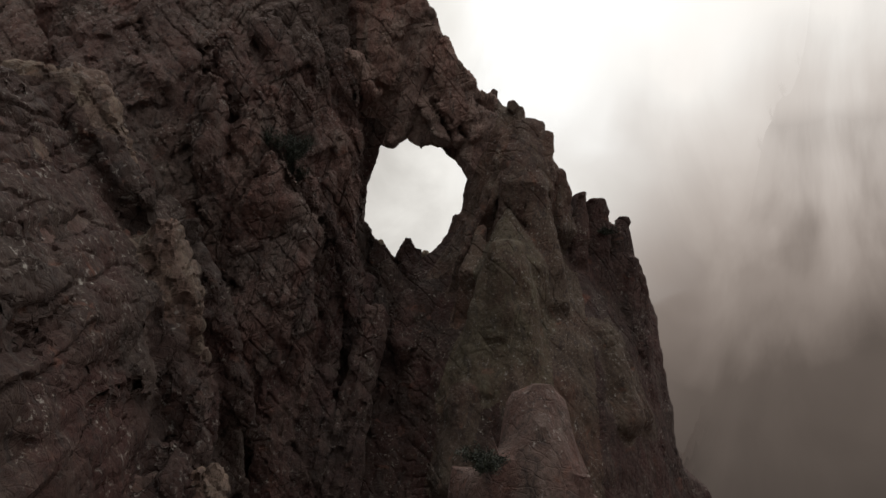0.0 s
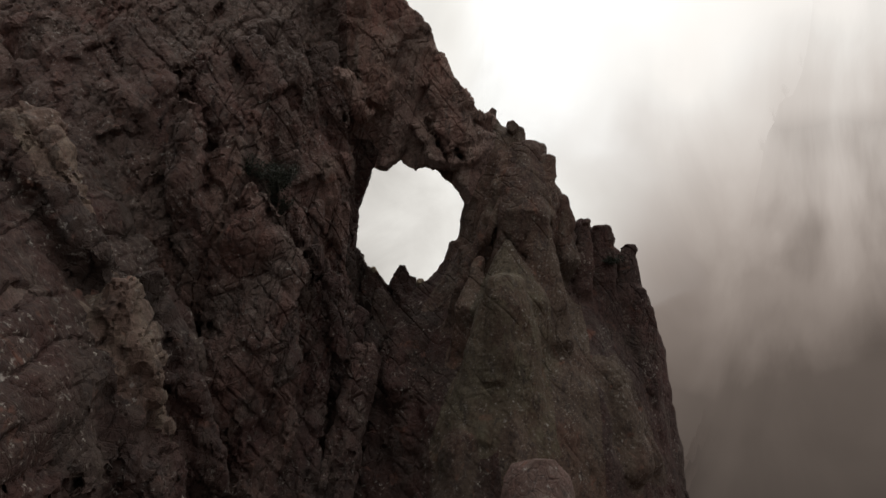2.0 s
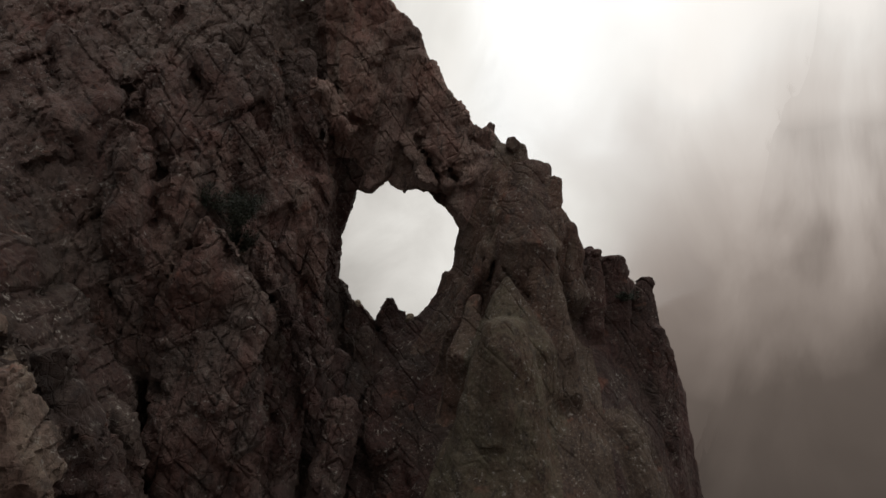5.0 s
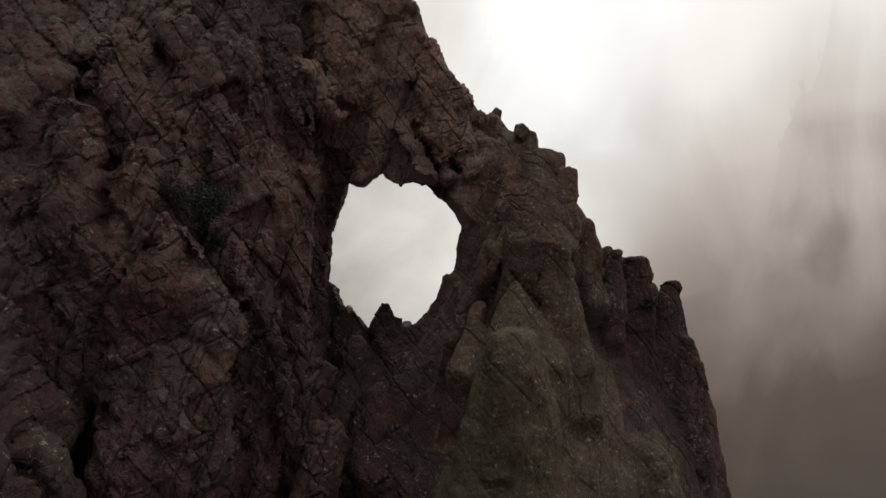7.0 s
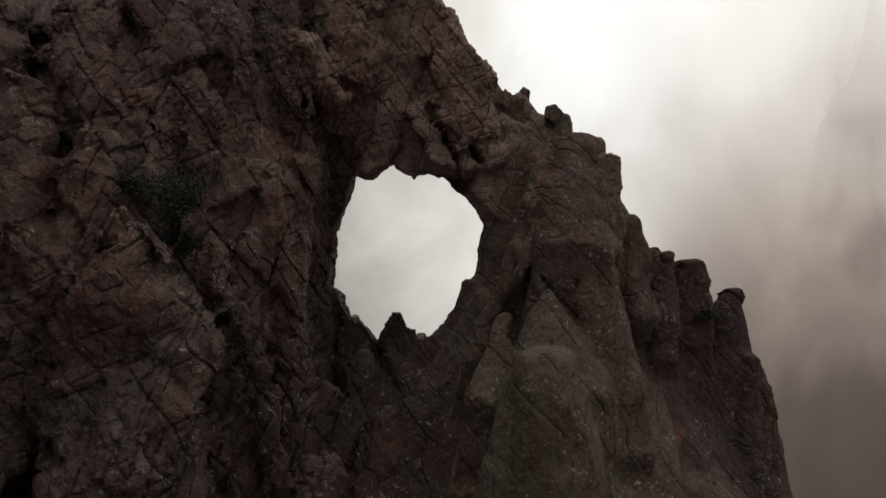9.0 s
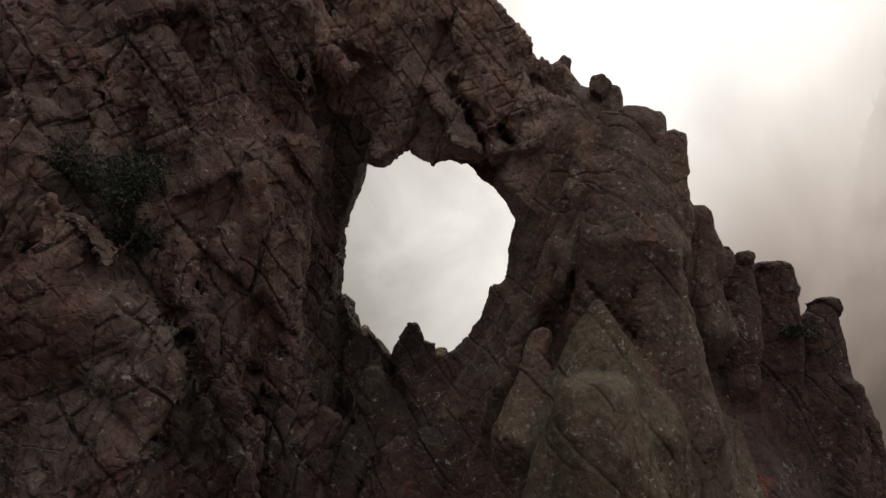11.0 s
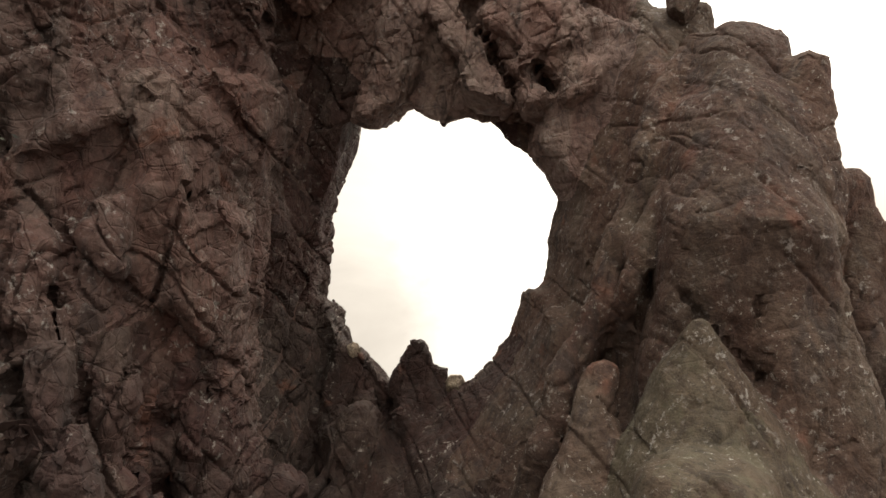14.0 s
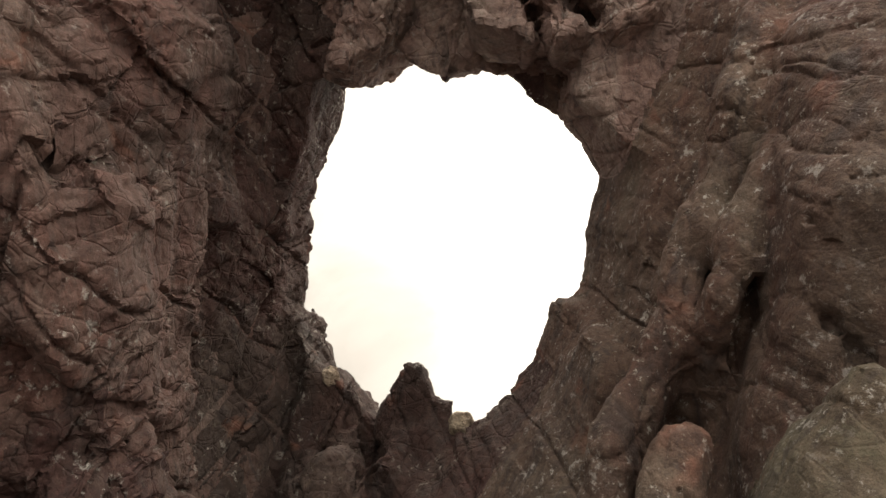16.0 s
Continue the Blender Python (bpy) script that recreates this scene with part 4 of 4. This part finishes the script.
region[(cx > 0.6 + 0.42 * np.clip(45 - cy, 0, 9)) & (cz < 127.4) | (cx > 3.2 + 0.5 * np.clip(cz - 129, 0, 9)) & (cz < 131)] = 2
region[cx > 8.95] = 3
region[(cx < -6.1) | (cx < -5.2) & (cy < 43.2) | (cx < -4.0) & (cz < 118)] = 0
# the wall's foot takes the darker copy: shade low down, put into the colour
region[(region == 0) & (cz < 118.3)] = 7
# recess left of the window: the darker stone also paints in its shade
region[(cy > 42.95) & (cx > -8.5) & (cx < -4.2) & (cz < 129.5)] = 4
region[(cy < 31.4) & (cx < -6.5)] = 5
region[(cy < 26.5) & (cx > -4)] = 6
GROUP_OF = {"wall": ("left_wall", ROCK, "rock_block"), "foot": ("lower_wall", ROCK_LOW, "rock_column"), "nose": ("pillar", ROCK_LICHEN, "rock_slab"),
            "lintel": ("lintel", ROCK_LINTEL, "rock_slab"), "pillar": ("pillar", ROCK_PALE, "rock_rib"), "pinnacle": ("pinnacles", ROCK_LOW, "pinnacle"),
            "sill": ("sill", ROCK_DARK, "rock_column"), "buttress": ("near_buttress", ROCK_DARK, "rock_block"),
            "pale": ("near_buttress", ROCK_CRUST, "rock_knob"), "outcrop": ("outcrop", ROCK_KNOB, "rock_hump")}
# each rib, block and slab of the rock is a part: the skin that lies nearest to it
owner = np.full(len(quads), -1)
nearest = np.full(len(quads), 0.22, np.float32)
for k, (a, b, ra, rb, flat, soft) in enumerate(MASSES):
    r = max(ra, rb) * max(1, flat) + 0.4
    m = np.flatnonzero(((c > np.minimum(a, b) - r) & (c < np.maximum(a, b) + r)).all(1))
    if len(m):
        d = rib(c[m].astype(np.float32), a, b, ra * 0.95, rb * 0.95, flat)
        won = d < nearest[m]
        nearest[m[won]], owner[m[won]] = d[won], k
for k in range(len(SLABS)):
    lo, hi = slab_reach(k, 0.4)
    m = np.flatnonzero(((c > lo) & (c < hi)).all(1))
    if len(m):
        d = slab_distance(k, c[m])
        won = d < nearest[m]
        nearest[m[won]], owner[m[won]] = d[won], len(MASSES) + k
SIDES = {}
for k, (name, stone, label) in enumerate((
        ("left_wall", ROCK, "dark reddish granite wall split by leaning joints"), ("lintel", ROCK_LINTEL, "slabby brown granite roof of the window"),
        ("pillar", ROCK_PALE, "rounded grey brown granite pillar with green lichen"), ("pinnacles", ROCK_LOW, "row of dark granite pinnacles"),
        ("sill", ROCK_DARK, "broken reddish granite sill and gully, colour darkened for shade"), ("near_buttress", ROCK_DARK, "knobbly dark red granite buttress"),
        ("outcrop", ROCK_KNOB, "rounded pale brown granite outcrop"), ("lower_wall", ROCK_LOW, "granite columns at the foot of the wall, shade painted in their colour"))):
    SIDES[name] = tagged(mesh_object(name, verts, quads[(region == k) & (owner < 0)], stone, arch), label)
for k, group in enumerate(MASS_GROUP + [one[0] for one in SLABS]):
    side, stone, name = GROUP_OF[group]
    mine = quads[owner == k]
    if len(mine) > 40:
        mesh_object(name, verts, mine, stone, SIDES[side])
    elif len(mine):
        mesh_object("rock_chip", verts, mine, stone, SIDES[side])
core_v, core_q = surface(lambda p: rock(p) + 0.3, LOW, HIGH, 0.6)
tagged(mesh_object("back_face", core_v, core_q, ROCK, arch), "rough brown granite back of the fin")

# ---- jointed blocks ----


def ball_grid(n):
    """A cube of n x n faces a side, blown up to a sphere: directions and quads."""
    t = np.tan(np.linspace(-math.pi / 4, math.pi / 4, n + 1))
    u, v = np.meshgrid(t, t, indexing="ij")
    one = np.ones_like(u)
    pts, faces = [], []
    for ax in range(3):
        for s in (-1, 1):
            p = np.zeros((n + 1, n + 1, 3))
            p[..., ax], p[..., (ax + 1) % 3], p[..., (ax + 2) % 3] = s * one, u * s, v
            idx = np.arange((n + 1) ** 2).reshape(n + 1, n + 1) + len(pts) * (n + 1) ** 2
            faces.append(np.stack([idx[:-1, :-1], idx[1:, :-1], idx[1:, 1:], idx[:-1, 1:]], -1).reshape(-1, 4))
            pts.append(p.reshape(-1, 3))
    p, f = np.concatenate(pts), np.concatenate(faces)
    key = np.round(p * 1e5).astype(np.int64)
    _, first, inv = np.unique(key, axis=0, return_index=True, return_inverse=True)
    p = p[first]
    return (p / np.linalg.norm(p, axis=1, keepdims=True)).astype(np.float32), inv.ravel()[f]


GRIDS = {n: ball_grid(n) for n in (18,)}
BLOCK_FACES = np.array([(0.78, 0.22, 0.58), (0.93, 0.18, -0.32), (0.15, -0.95, 0.25), (-0.35, -0.35, 0.87)], np.float32)
BLOCK_FACES /= np.linalg.norm(BLOCK_FACES, axis=1, keepdims=True)


def block_shape(a, b, ra, rb, flat, seed, grid, cut=0.74):
    """A jointed block round the line from a to b: flat faces along the joint sets, bevelled by others."""
    rng = np.random.default_rng(seed)
    dirs, faces = GRIDS[grid]
    mid = (a + b) / 2
    jitter = BLOCK_FACES + rng.normal(0, 0.13, BLOCK_FACES.shape)
    extra = facets(seed, 11) + rng.normal(0, 0.15, (11, 3))
    n = np.concatenate([jitter, -jitter, extra])
    n /= np.linalg.norm(n, axis=1, keepdims=True)
    squeeze = np.array((1.0, flat, 1.0))
    size = np.linalg.norm(n * squeeze, axis=1)
    reach = np.maximum((a - mid) @ n.T + ra * size, (b - mid) @ n.T + rb * size)
    reach = reach * np.concatenate([rng.uniform(cut, 0.98, 8), rng.uniform(0.88, 1.04, 11)])
    half = np.abs(b - a) / 2 + max(ra, rb) * squeeze
    d = dirs * half
    d /= np.linalg.norm(d, axis=1, keepdims=True)
    along = np.maximum(d @ n.T, 1e-4)
    t = reach / along
    order = np.partition(t, 1, axis=1)
    r = smin(order[:, 0], order[:, 1], 0.04 * min(ra, rb) + 0.01)
    return mid + d * r[:, None], faces


# ---- distance: the mountain across the valley, glowing mist sheets, valley floor ----


# haze painted as emission: the veil glows in set tones, no light scatters
def mist_glow_material(name, colour, build, light=(1.0, 0.955, 0.90)):
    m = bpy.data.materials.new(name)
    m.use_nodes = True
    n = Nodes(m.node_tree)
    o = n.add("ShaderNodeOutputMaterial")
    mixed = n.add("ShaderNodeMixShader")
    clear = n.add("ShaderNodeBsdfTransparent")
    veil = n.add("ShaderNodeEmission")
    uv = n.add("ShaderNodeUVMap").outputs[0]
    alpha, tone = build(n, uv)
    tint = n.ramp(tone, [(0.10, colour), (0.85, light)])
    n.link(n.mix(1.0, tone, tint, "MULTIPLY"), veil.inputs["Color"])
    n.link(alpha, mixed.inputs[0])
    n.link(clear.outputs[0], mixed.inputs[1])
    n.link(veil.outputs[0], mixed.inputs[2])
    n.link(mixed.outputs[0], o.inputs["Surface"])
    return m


def curtain(name, radius, az0, az1, el0, el1, material):
    """A wide curved sheet, its mist painted as glow; its UV runs in degrees / 100 of azimuth and height angle."""
    bm = bmesh.new()
    layer = bm.loops.layers.uv.new("UVMap")
    na, ne = 24, 10
    grid = {}
    for i in range(na + 1):
        for j in range(ne + 1):
            az, el = az0 + (az1 - az0) * i / na, el0 + (el1 - el0) * j / ne
            grid[i, j] = (bm.verts.new((radius * math.sin(radians(az)), 20 + radius * math.cos(radians(az)), 123 + radius * math.tan(radians(el)))), az, el)
    for i in range(na):
        for j in range(ne):
            ring = [grid[i, j], grid[i + 1, j], grid[i + 1, j + 1], grid[i, j + 1]]
            f = bm.faces.new([r[0] for r in ring])
            for loop, r in zip(f.loops, ring):
                loop[layer].uv = (r[1] / 100, r[2] / 100)
    me = bpy.data.meshes.new(name)
    bm.to_mesh(me)
    bm.free()
    me.materials.append(material)
    return tagged(new(name, me), "glowing sheet with pale mist painted in its emission", "mist", kind="structure")


def parts_of(n, uv):
    sep_uv = n.add("ShaderNodeSeparateXYZ")
    n.link(uv, sep_uv.inputs[0])
    return sep_uv.outputs[0], sep_uv.outputs[1]


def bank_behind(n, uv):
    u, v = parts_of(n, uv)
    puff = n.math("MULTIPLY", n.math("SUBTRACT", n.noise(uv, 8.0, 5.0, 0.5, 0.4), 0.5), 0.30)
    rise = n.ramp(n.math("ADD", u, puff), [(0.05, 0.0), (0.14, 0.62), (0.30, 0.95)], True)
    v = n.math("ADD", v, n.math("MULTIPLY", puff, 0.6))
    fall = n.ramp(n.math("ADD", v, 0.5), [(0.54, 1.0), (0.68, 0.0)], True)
    # painted glow: dim low down, bright higher up
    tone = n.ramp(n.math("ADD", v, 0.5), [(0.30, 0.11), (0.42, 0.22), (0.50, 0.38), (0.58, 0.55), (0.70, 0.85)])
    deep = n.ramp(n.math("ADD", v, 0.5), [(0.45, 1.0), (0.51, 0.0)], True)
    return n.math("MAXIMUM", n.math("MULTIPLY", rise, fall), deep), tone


def bank_before(n, uv):
    u, v = parts_of(n, uv)
    stretch = n.add("ShaderNodeMapping")
    stretch.inputs["Rotation"].default_value = (0, 0, radians(-18))
    stretch.inputs["Scale"].default_value = (1.0, 0.35, 1.0)
    n.link(uv, stretch.inputs["Vector"])
    streak = n.math("SUBTRACT", n.noise(stretch.outputs[0], 12.0, 5.0, 0.55, 0.5), 0.5)
    soft = n.math("SUBTRACT", n.noise(uv, 5.0, 3.0, 0.5), 0.5)
    both = n.math("ADD", n.math("MULTIPLY", streak, 0.6), n.math("MULTIPLY", soft, 0.9))
    thick = n.ramp(n.math("ADD", both, 0.5), [(0.34, 0.70), (0.60, 0.99)])
    floor_in = n.ramp(n.math("ADD", v, 0.5), [(0.40, 1.0), (0.48, 0.0)], True)
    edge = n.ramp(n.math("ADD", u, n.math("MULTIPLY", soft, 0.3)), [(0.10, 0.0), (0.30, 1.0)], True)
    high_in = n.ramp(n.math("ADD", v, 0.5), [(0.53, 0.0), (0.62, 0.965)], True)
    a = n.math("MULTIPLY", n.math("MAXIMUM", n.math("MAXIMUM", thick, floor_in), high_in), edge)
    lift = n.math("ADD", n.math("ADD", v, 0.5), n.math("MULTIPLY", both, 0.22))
    # painted haze tones, from dark valley to bright upper mist
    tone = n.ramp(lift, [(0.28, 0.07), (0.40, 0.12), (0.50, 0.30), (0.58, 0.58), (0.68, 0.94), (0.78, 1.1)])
    return a, tone


def bank_below(n, uv):
    u, v = parts_of(n, uv)
    puff = n.noise(uv, 7.0, 5.0, 0.5, 0.3)
    v = n.math("ADD", v, n.math("MULTIPLY", n.math("SUBTRACT", puff, 0.5), 0.12))
    side = n.ramp(u, [(0.10, 1.0), (0.20, 0.0)], True)
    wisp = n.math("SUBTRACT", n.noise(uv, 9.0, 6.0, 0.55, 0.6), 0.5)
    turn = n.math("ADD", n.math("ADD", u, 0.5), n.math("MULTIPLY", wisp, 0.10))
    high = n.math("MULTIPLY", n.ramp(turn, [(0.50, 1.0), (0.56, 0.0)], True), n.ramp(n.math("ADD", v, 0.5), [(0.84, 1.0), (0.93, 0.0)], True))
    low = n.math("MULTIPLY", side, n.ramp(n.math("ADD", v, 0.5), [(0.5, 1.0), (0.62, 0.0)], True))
    # painted brightening towards the sun's side
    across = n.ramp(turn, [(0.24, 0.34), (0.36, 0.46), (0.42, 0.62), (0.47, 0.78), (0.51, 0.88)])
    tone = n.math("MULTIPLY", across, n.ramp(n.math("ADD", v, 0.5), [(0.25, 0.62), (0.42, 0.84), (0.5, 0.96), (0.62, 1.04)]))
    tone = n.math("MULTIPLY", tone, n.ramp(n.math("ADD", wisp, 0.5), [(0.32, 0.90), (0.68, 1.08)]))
    return n.math("MAXIMUM", high, low), tone


MIST_TINT = (1.0, 0.80, 0.68)
curtain("mist_below", 330, -80, 22, -45, 44, mist_glow_material("low_mist_glow", (1.0, 0.93, 0.85), bank_below, (1.0, 0.975, 0.92)))
curtain("mist_behind", 900, -4, 75, -40, 40, mist_glow_material("far_mist_glow", MIST_TINT, bank_behind))
curtain("mist_before", 260, 4, 75, -45, 42, mist_glow_material("near_mist_glow", MIST_TINT, bank_before))


def far_mountain():
    """A steep wooded mountain side across the valley, half hidden by mist."""
    na, nh = 220, 90
    az = np.radians(np.linspace(15, 70, na))
    h = np.linspace(0, 1, nh)
    A, H = np.meshgrid(az, h, indexing="ij")
    A = A + 0.016 * fbm(np.stack([A.ravel() * 3, H.ravel() * 16, H.ravel() * 0 + 4], 1).astype(np.float32), 95, 5, 0.6).reshape(A.shape)
    top = 123 + 420 * np.tan(np.radians(np.interp(np.degrees(A), (15, 21, 25, 27, 28, 28.4, 29.6, 30.5, 31.2, 31.7, 32.6, 36, 70), (-40, -22, -12, 1, 6, 9, 12, 13.2, 15, 19, 29, 38, 45))))
    flat = np.stack([A.ravel() * 9, H.ravel() * 7, H.ravel() * 0], 1).astype(np.float32)
    bumps = fbm(flat * 2.2, 91, 6, 0.6).reshape(A.shape)
    Z = -402 + H * (top + 402 + bumps * 20 * H)
    R = 420 + 60 * H + 26 * bumps - 120 * (1 - H) ** 2
    v = np.stack([R * np.sin(A), 20 + R * np.cos(A), Z], -1).reshape(-1, 3)
    n = np.arange(na * nh).reshape(na, nh)
    q = np.stack([n[:-1, :-1], n[1:, :-1], n[1:, 1:], n[:-1, 1:]], -1).reshape(-1, 4)
    return tagged(mesh_object("far_mountain", v, q, ROCK, None), "dark rocky mountain side half hidden in mist", "mountain", kind="structure")


MOUNTAIN = far_mountain()


def valley():
    """Valley floor to the horizon, with the flank that carries the rock."""
    rings = [(20, 97.9), (26, 88), (45, 40), (80, -60), (140, -220), (300, -390), (900, -400), (2400, -402)]
    n = 48
    v = []
    for r, z in rings:
        for i in range(n):
            a = 2 * math.pi * i / n
            wob = 1 + 0.06 * math.sin(5 * a + r)
            v.append((-7 + r * wob * math.cos(a), 30 + 1.1 * r * wob * math.sin(a), z))
    v.append((-7, 30, 98.2))
    faces = []
    for k in range(len(rings) - 1):
        for i in range(n):
            faces.append((k * n + i, (k + 1) * n + i, (k + 1) * n + (i + 1) % n, k * n + (i + 1) % n))
    faces += [(len(v) - 1, i, (i + 1) % n) for i in range(n)]
    me = bpy.data.meshes.new("ground")
    me.from_pydata(v, [], faces)
    me.materials.append(ROCK)
    return tagged(new("ground", me), "dark rocky valley floor and mountain flank", "ground", kind="structure")


valley()

# ---- loose stones: things of their own ----


def loose_stone(place, size, turn, stone, label, seed, group=""):
    """A loose angular block resting on the rock."""
    v, f = block_shape(np.array((0.0, 0.0, -0.2)), np.array((0.0, 0.0, 0.2)), 0.55, 0.48, 0.9, 3000 + seed, 18)
    v = v.astype(np.float32)
    v = v + normals_of(v, f) * (0.05 * fbm(v * 2.4 + seed, 500 + seed, 5, 0.58))[:, None]
    v[:, 2] -= v[:, 2].min()
    ob = mesh_object("boulder", v, f, stone)
    ob.matrix_basis = pose(*place, *turn) @ Matrix.Diagonal((*size, 1))
    return tagged(ob, label, "boulder", group)


loose_stone((5.0, 44.2, 129.6), (0.7, 0.7, 0.72), (4, -8, 20), ROCK_PALE, "grey granite block perched on the ridge of the pillar", 1, "stones on the ridge")
loose_stone((3.55, 45.2, 130.75), (0.6, 0.7, 0.7), (0, 14, 10), ROCK, "pointed granite flake standing on the skyline", 3, "stones on the ridge")

loose_stone((-4.75, 45.9, 120.35), (0.42, 0.5, 0.3), (10, 30, 25), ROCK_KNOB, "pale broken flake lying on the window sill", 11, "stones on the sill")
loose_stone((-1.35, 45.4, 119.3), (0.5, 0.5, 0.4), (4, 12, 60), ROCK_KNOB, "small pale reddish stone on the window sill", 12, "stones on the sill")

# ---- shrubs in the clefts ----


def leaf_material():
    m = bpy.data.materials.new("dark_evergreen_leaf")
    m.use_nodes = True
    n = Nodes(m.node_tree)
    o = n.add("ShaderNodeOutputMaterial")
    b = n.add("ShaderNodeBsdfPrincipled")
    info = n.add("ShaderNodeNewGeometry")
    n.link(n.ramp(info.outputs["Random Per Island"], [(0.0, (0.007, 0.010, 0.006)), (0.6, (0.016, 0.021, 0.011)), (1.0, (0.038, 0.040, 0.020))]),
           b.inputs["Base Color"])
    b.inputs["Roughness"].default_value = 0.7
    n.link(b.outputs[0], o.inputs["Surface"])
    return m


def bark_material():
    m = bpy.data.materials.new("grey_bark")
    m.use_nodes = True
    n = Nodes(m.node_tree)
    o = n.add("ShaderNodeOutputMaterial")
    b = n.add("ShaderNodeBsdfPrincipled")
    pos = n.add("ShaderNodeTexCoord").outputs["Object"]
    n.link(n.ramp(n.noise(pos, 30.0, 4.0), [(0.3, (0.05, 0.042, 0.035)), (0.7, (0.13, 0.11, 0.09))]), b.inputs["Base Color"])
    b.inputs["Roughness"].default_value = 0.9
    n.link(b.outputs[0], o.inputs["Surface"])
    return m


LEAF, BARK = leaf_material(), bark_material()


def shrub(place, width, height, leaves, label, seed, lean=(0, -0.2)):
    """A wind-bent shrub: stems that fork, and tufts of small leaves on their ends."""
    rng = np.random.default_rng(seed)
    base = new("shrub")
    base.location = place
    bm = bmesh.new()
    tips = []

    def stem(a, b, ra, rb):
        way = (b - a).normalized()
        side = way.orthogonal().normalized()
        up = way.cross(side)
        rings = []
        for p, r in ((a, ra), (b, rb)):
            rings.append([bm.verts.new(p + (side * math.cos(k * 1.2566) + up * math.sin(k * 1.2566)) * r) for k in range(5)])
        for k in range(5):
            bm.faces.new((rings[0][k], rings[0][(k + 1) % 5], rings[1][(k + 1) % 5], rings[1][k]))

    for _ in range(9):
        a = Vector((0, 0, 0))
        az = rng.uniform(0, 2 * math.pi)
        out_way = Vector((math.cos(az) * width * 0.5 + lean[0], math.sin(az) * width * 0.35 + lean[1], height * rng.uniform(0.5, 1.0)))
        b = a + out_way * 0.5 + Vector(rng.normal(0, 0.05, 3).tolist())
        stem(a, b, 0.03, 0.02)
        for _ in range(4):
            e = b + out_way * 0.5 + Vector((rng.normal(0, 0.18, 3) * (width, width, height)).tolist())
            stem(b, e, 0.018, 0.006)
            tips.append((b + e) / 2)
            tips.append(e)
    me = bpy.data.meshes.new("trunk")
    bm.to_mesh(me)
    bm.free()
    me.materials.append(BARK)
    part_trunk = new("trunk", me)
    part_trunk.parent = base
    n = leaves
    tip = np.array([t[:] for t in tips])[rng.integers(len(tips), size=n)]
    c = tip + rng.normal(0, 0.085, (n, 3)) * (width, width, height)
    a1 = rng.normal(0, 1, (n, 3))
    a1 /= np.linalg.norm(a1, axis=1, keepdims=True)
    a2 = np.cross(a1, rng.normal(0, 1, (n, 3)))
    a2 /= np.linalg.norm(a2, axis=1, keepdims=True)
    long = rng.uniform(0.035, 0.075, (n, 1))
    v = np.stack([c - a1 * long, c + a2 * long * 0.4, c + a1 * long, c - a2 * long * 0.4], 1).reshape(-1, 3)
    mesh_object("crown", v, np.arange(4 * n).reshape(-1, 4), LEAF, base, False)
    return tagged(base, label, "shrub", "shrubs in the clefts")


def on_face(x, z, y_from):
    """The place on the rock straight ahead of (x, y_from, z)."""
    y = np.arange(y_from, y_from + 12, 0.1, dtype=np.float32)
    d = rock(np.stack([y * 0 + x, y, y * 0 + z], 1))
    hit = np.flatnonzero(d < -0.05)
    return (x, float(y[hit[0]]) if len(hit) else y_from + 2.0, z)


shrub((-9.15, 36.2, 124.7), 2.1, 1.9, 9000, "dense dark green shrub growing out of a rock cleft", 1, (0.1, -0.7))
shrub((-8.9, 36.3, 123.7), 1.2, 1.0, 2600, "dark green shrub growing out of a rock cleft", 2, (0.1, -0.5))
shrub(on_face(11.1, 120.9, 39.0), 0.8, 0.5, 1500, "low olive green shrub on a ledge of the pinnacles", 3, (0, -0.35))
shrub(on_face(1.3, 112.6, 17.0), 1.0, 0.8, 2400, "dark shrub beside the pale outcrop", 4, (-0.1, -0.3))

# ---- trees on the crest across the valley ----
crest = MOUNTAIN.data.vertices
for k, i in enumerate((52, 55, 58, 63, 66)):
    top = crest[i * 90 + 89].co
    tree = shrub((top.x, top.y, top.z - 1.5), 0.9, 1.5, 700, "dark tree on the misty mountain crest", 60 + k, (0, 0))
    tree.name = "tree"
    tree.scale = (5.5, 5.5, 6.0)
    tagged(tree, category="tree", group="trees on the far crest")
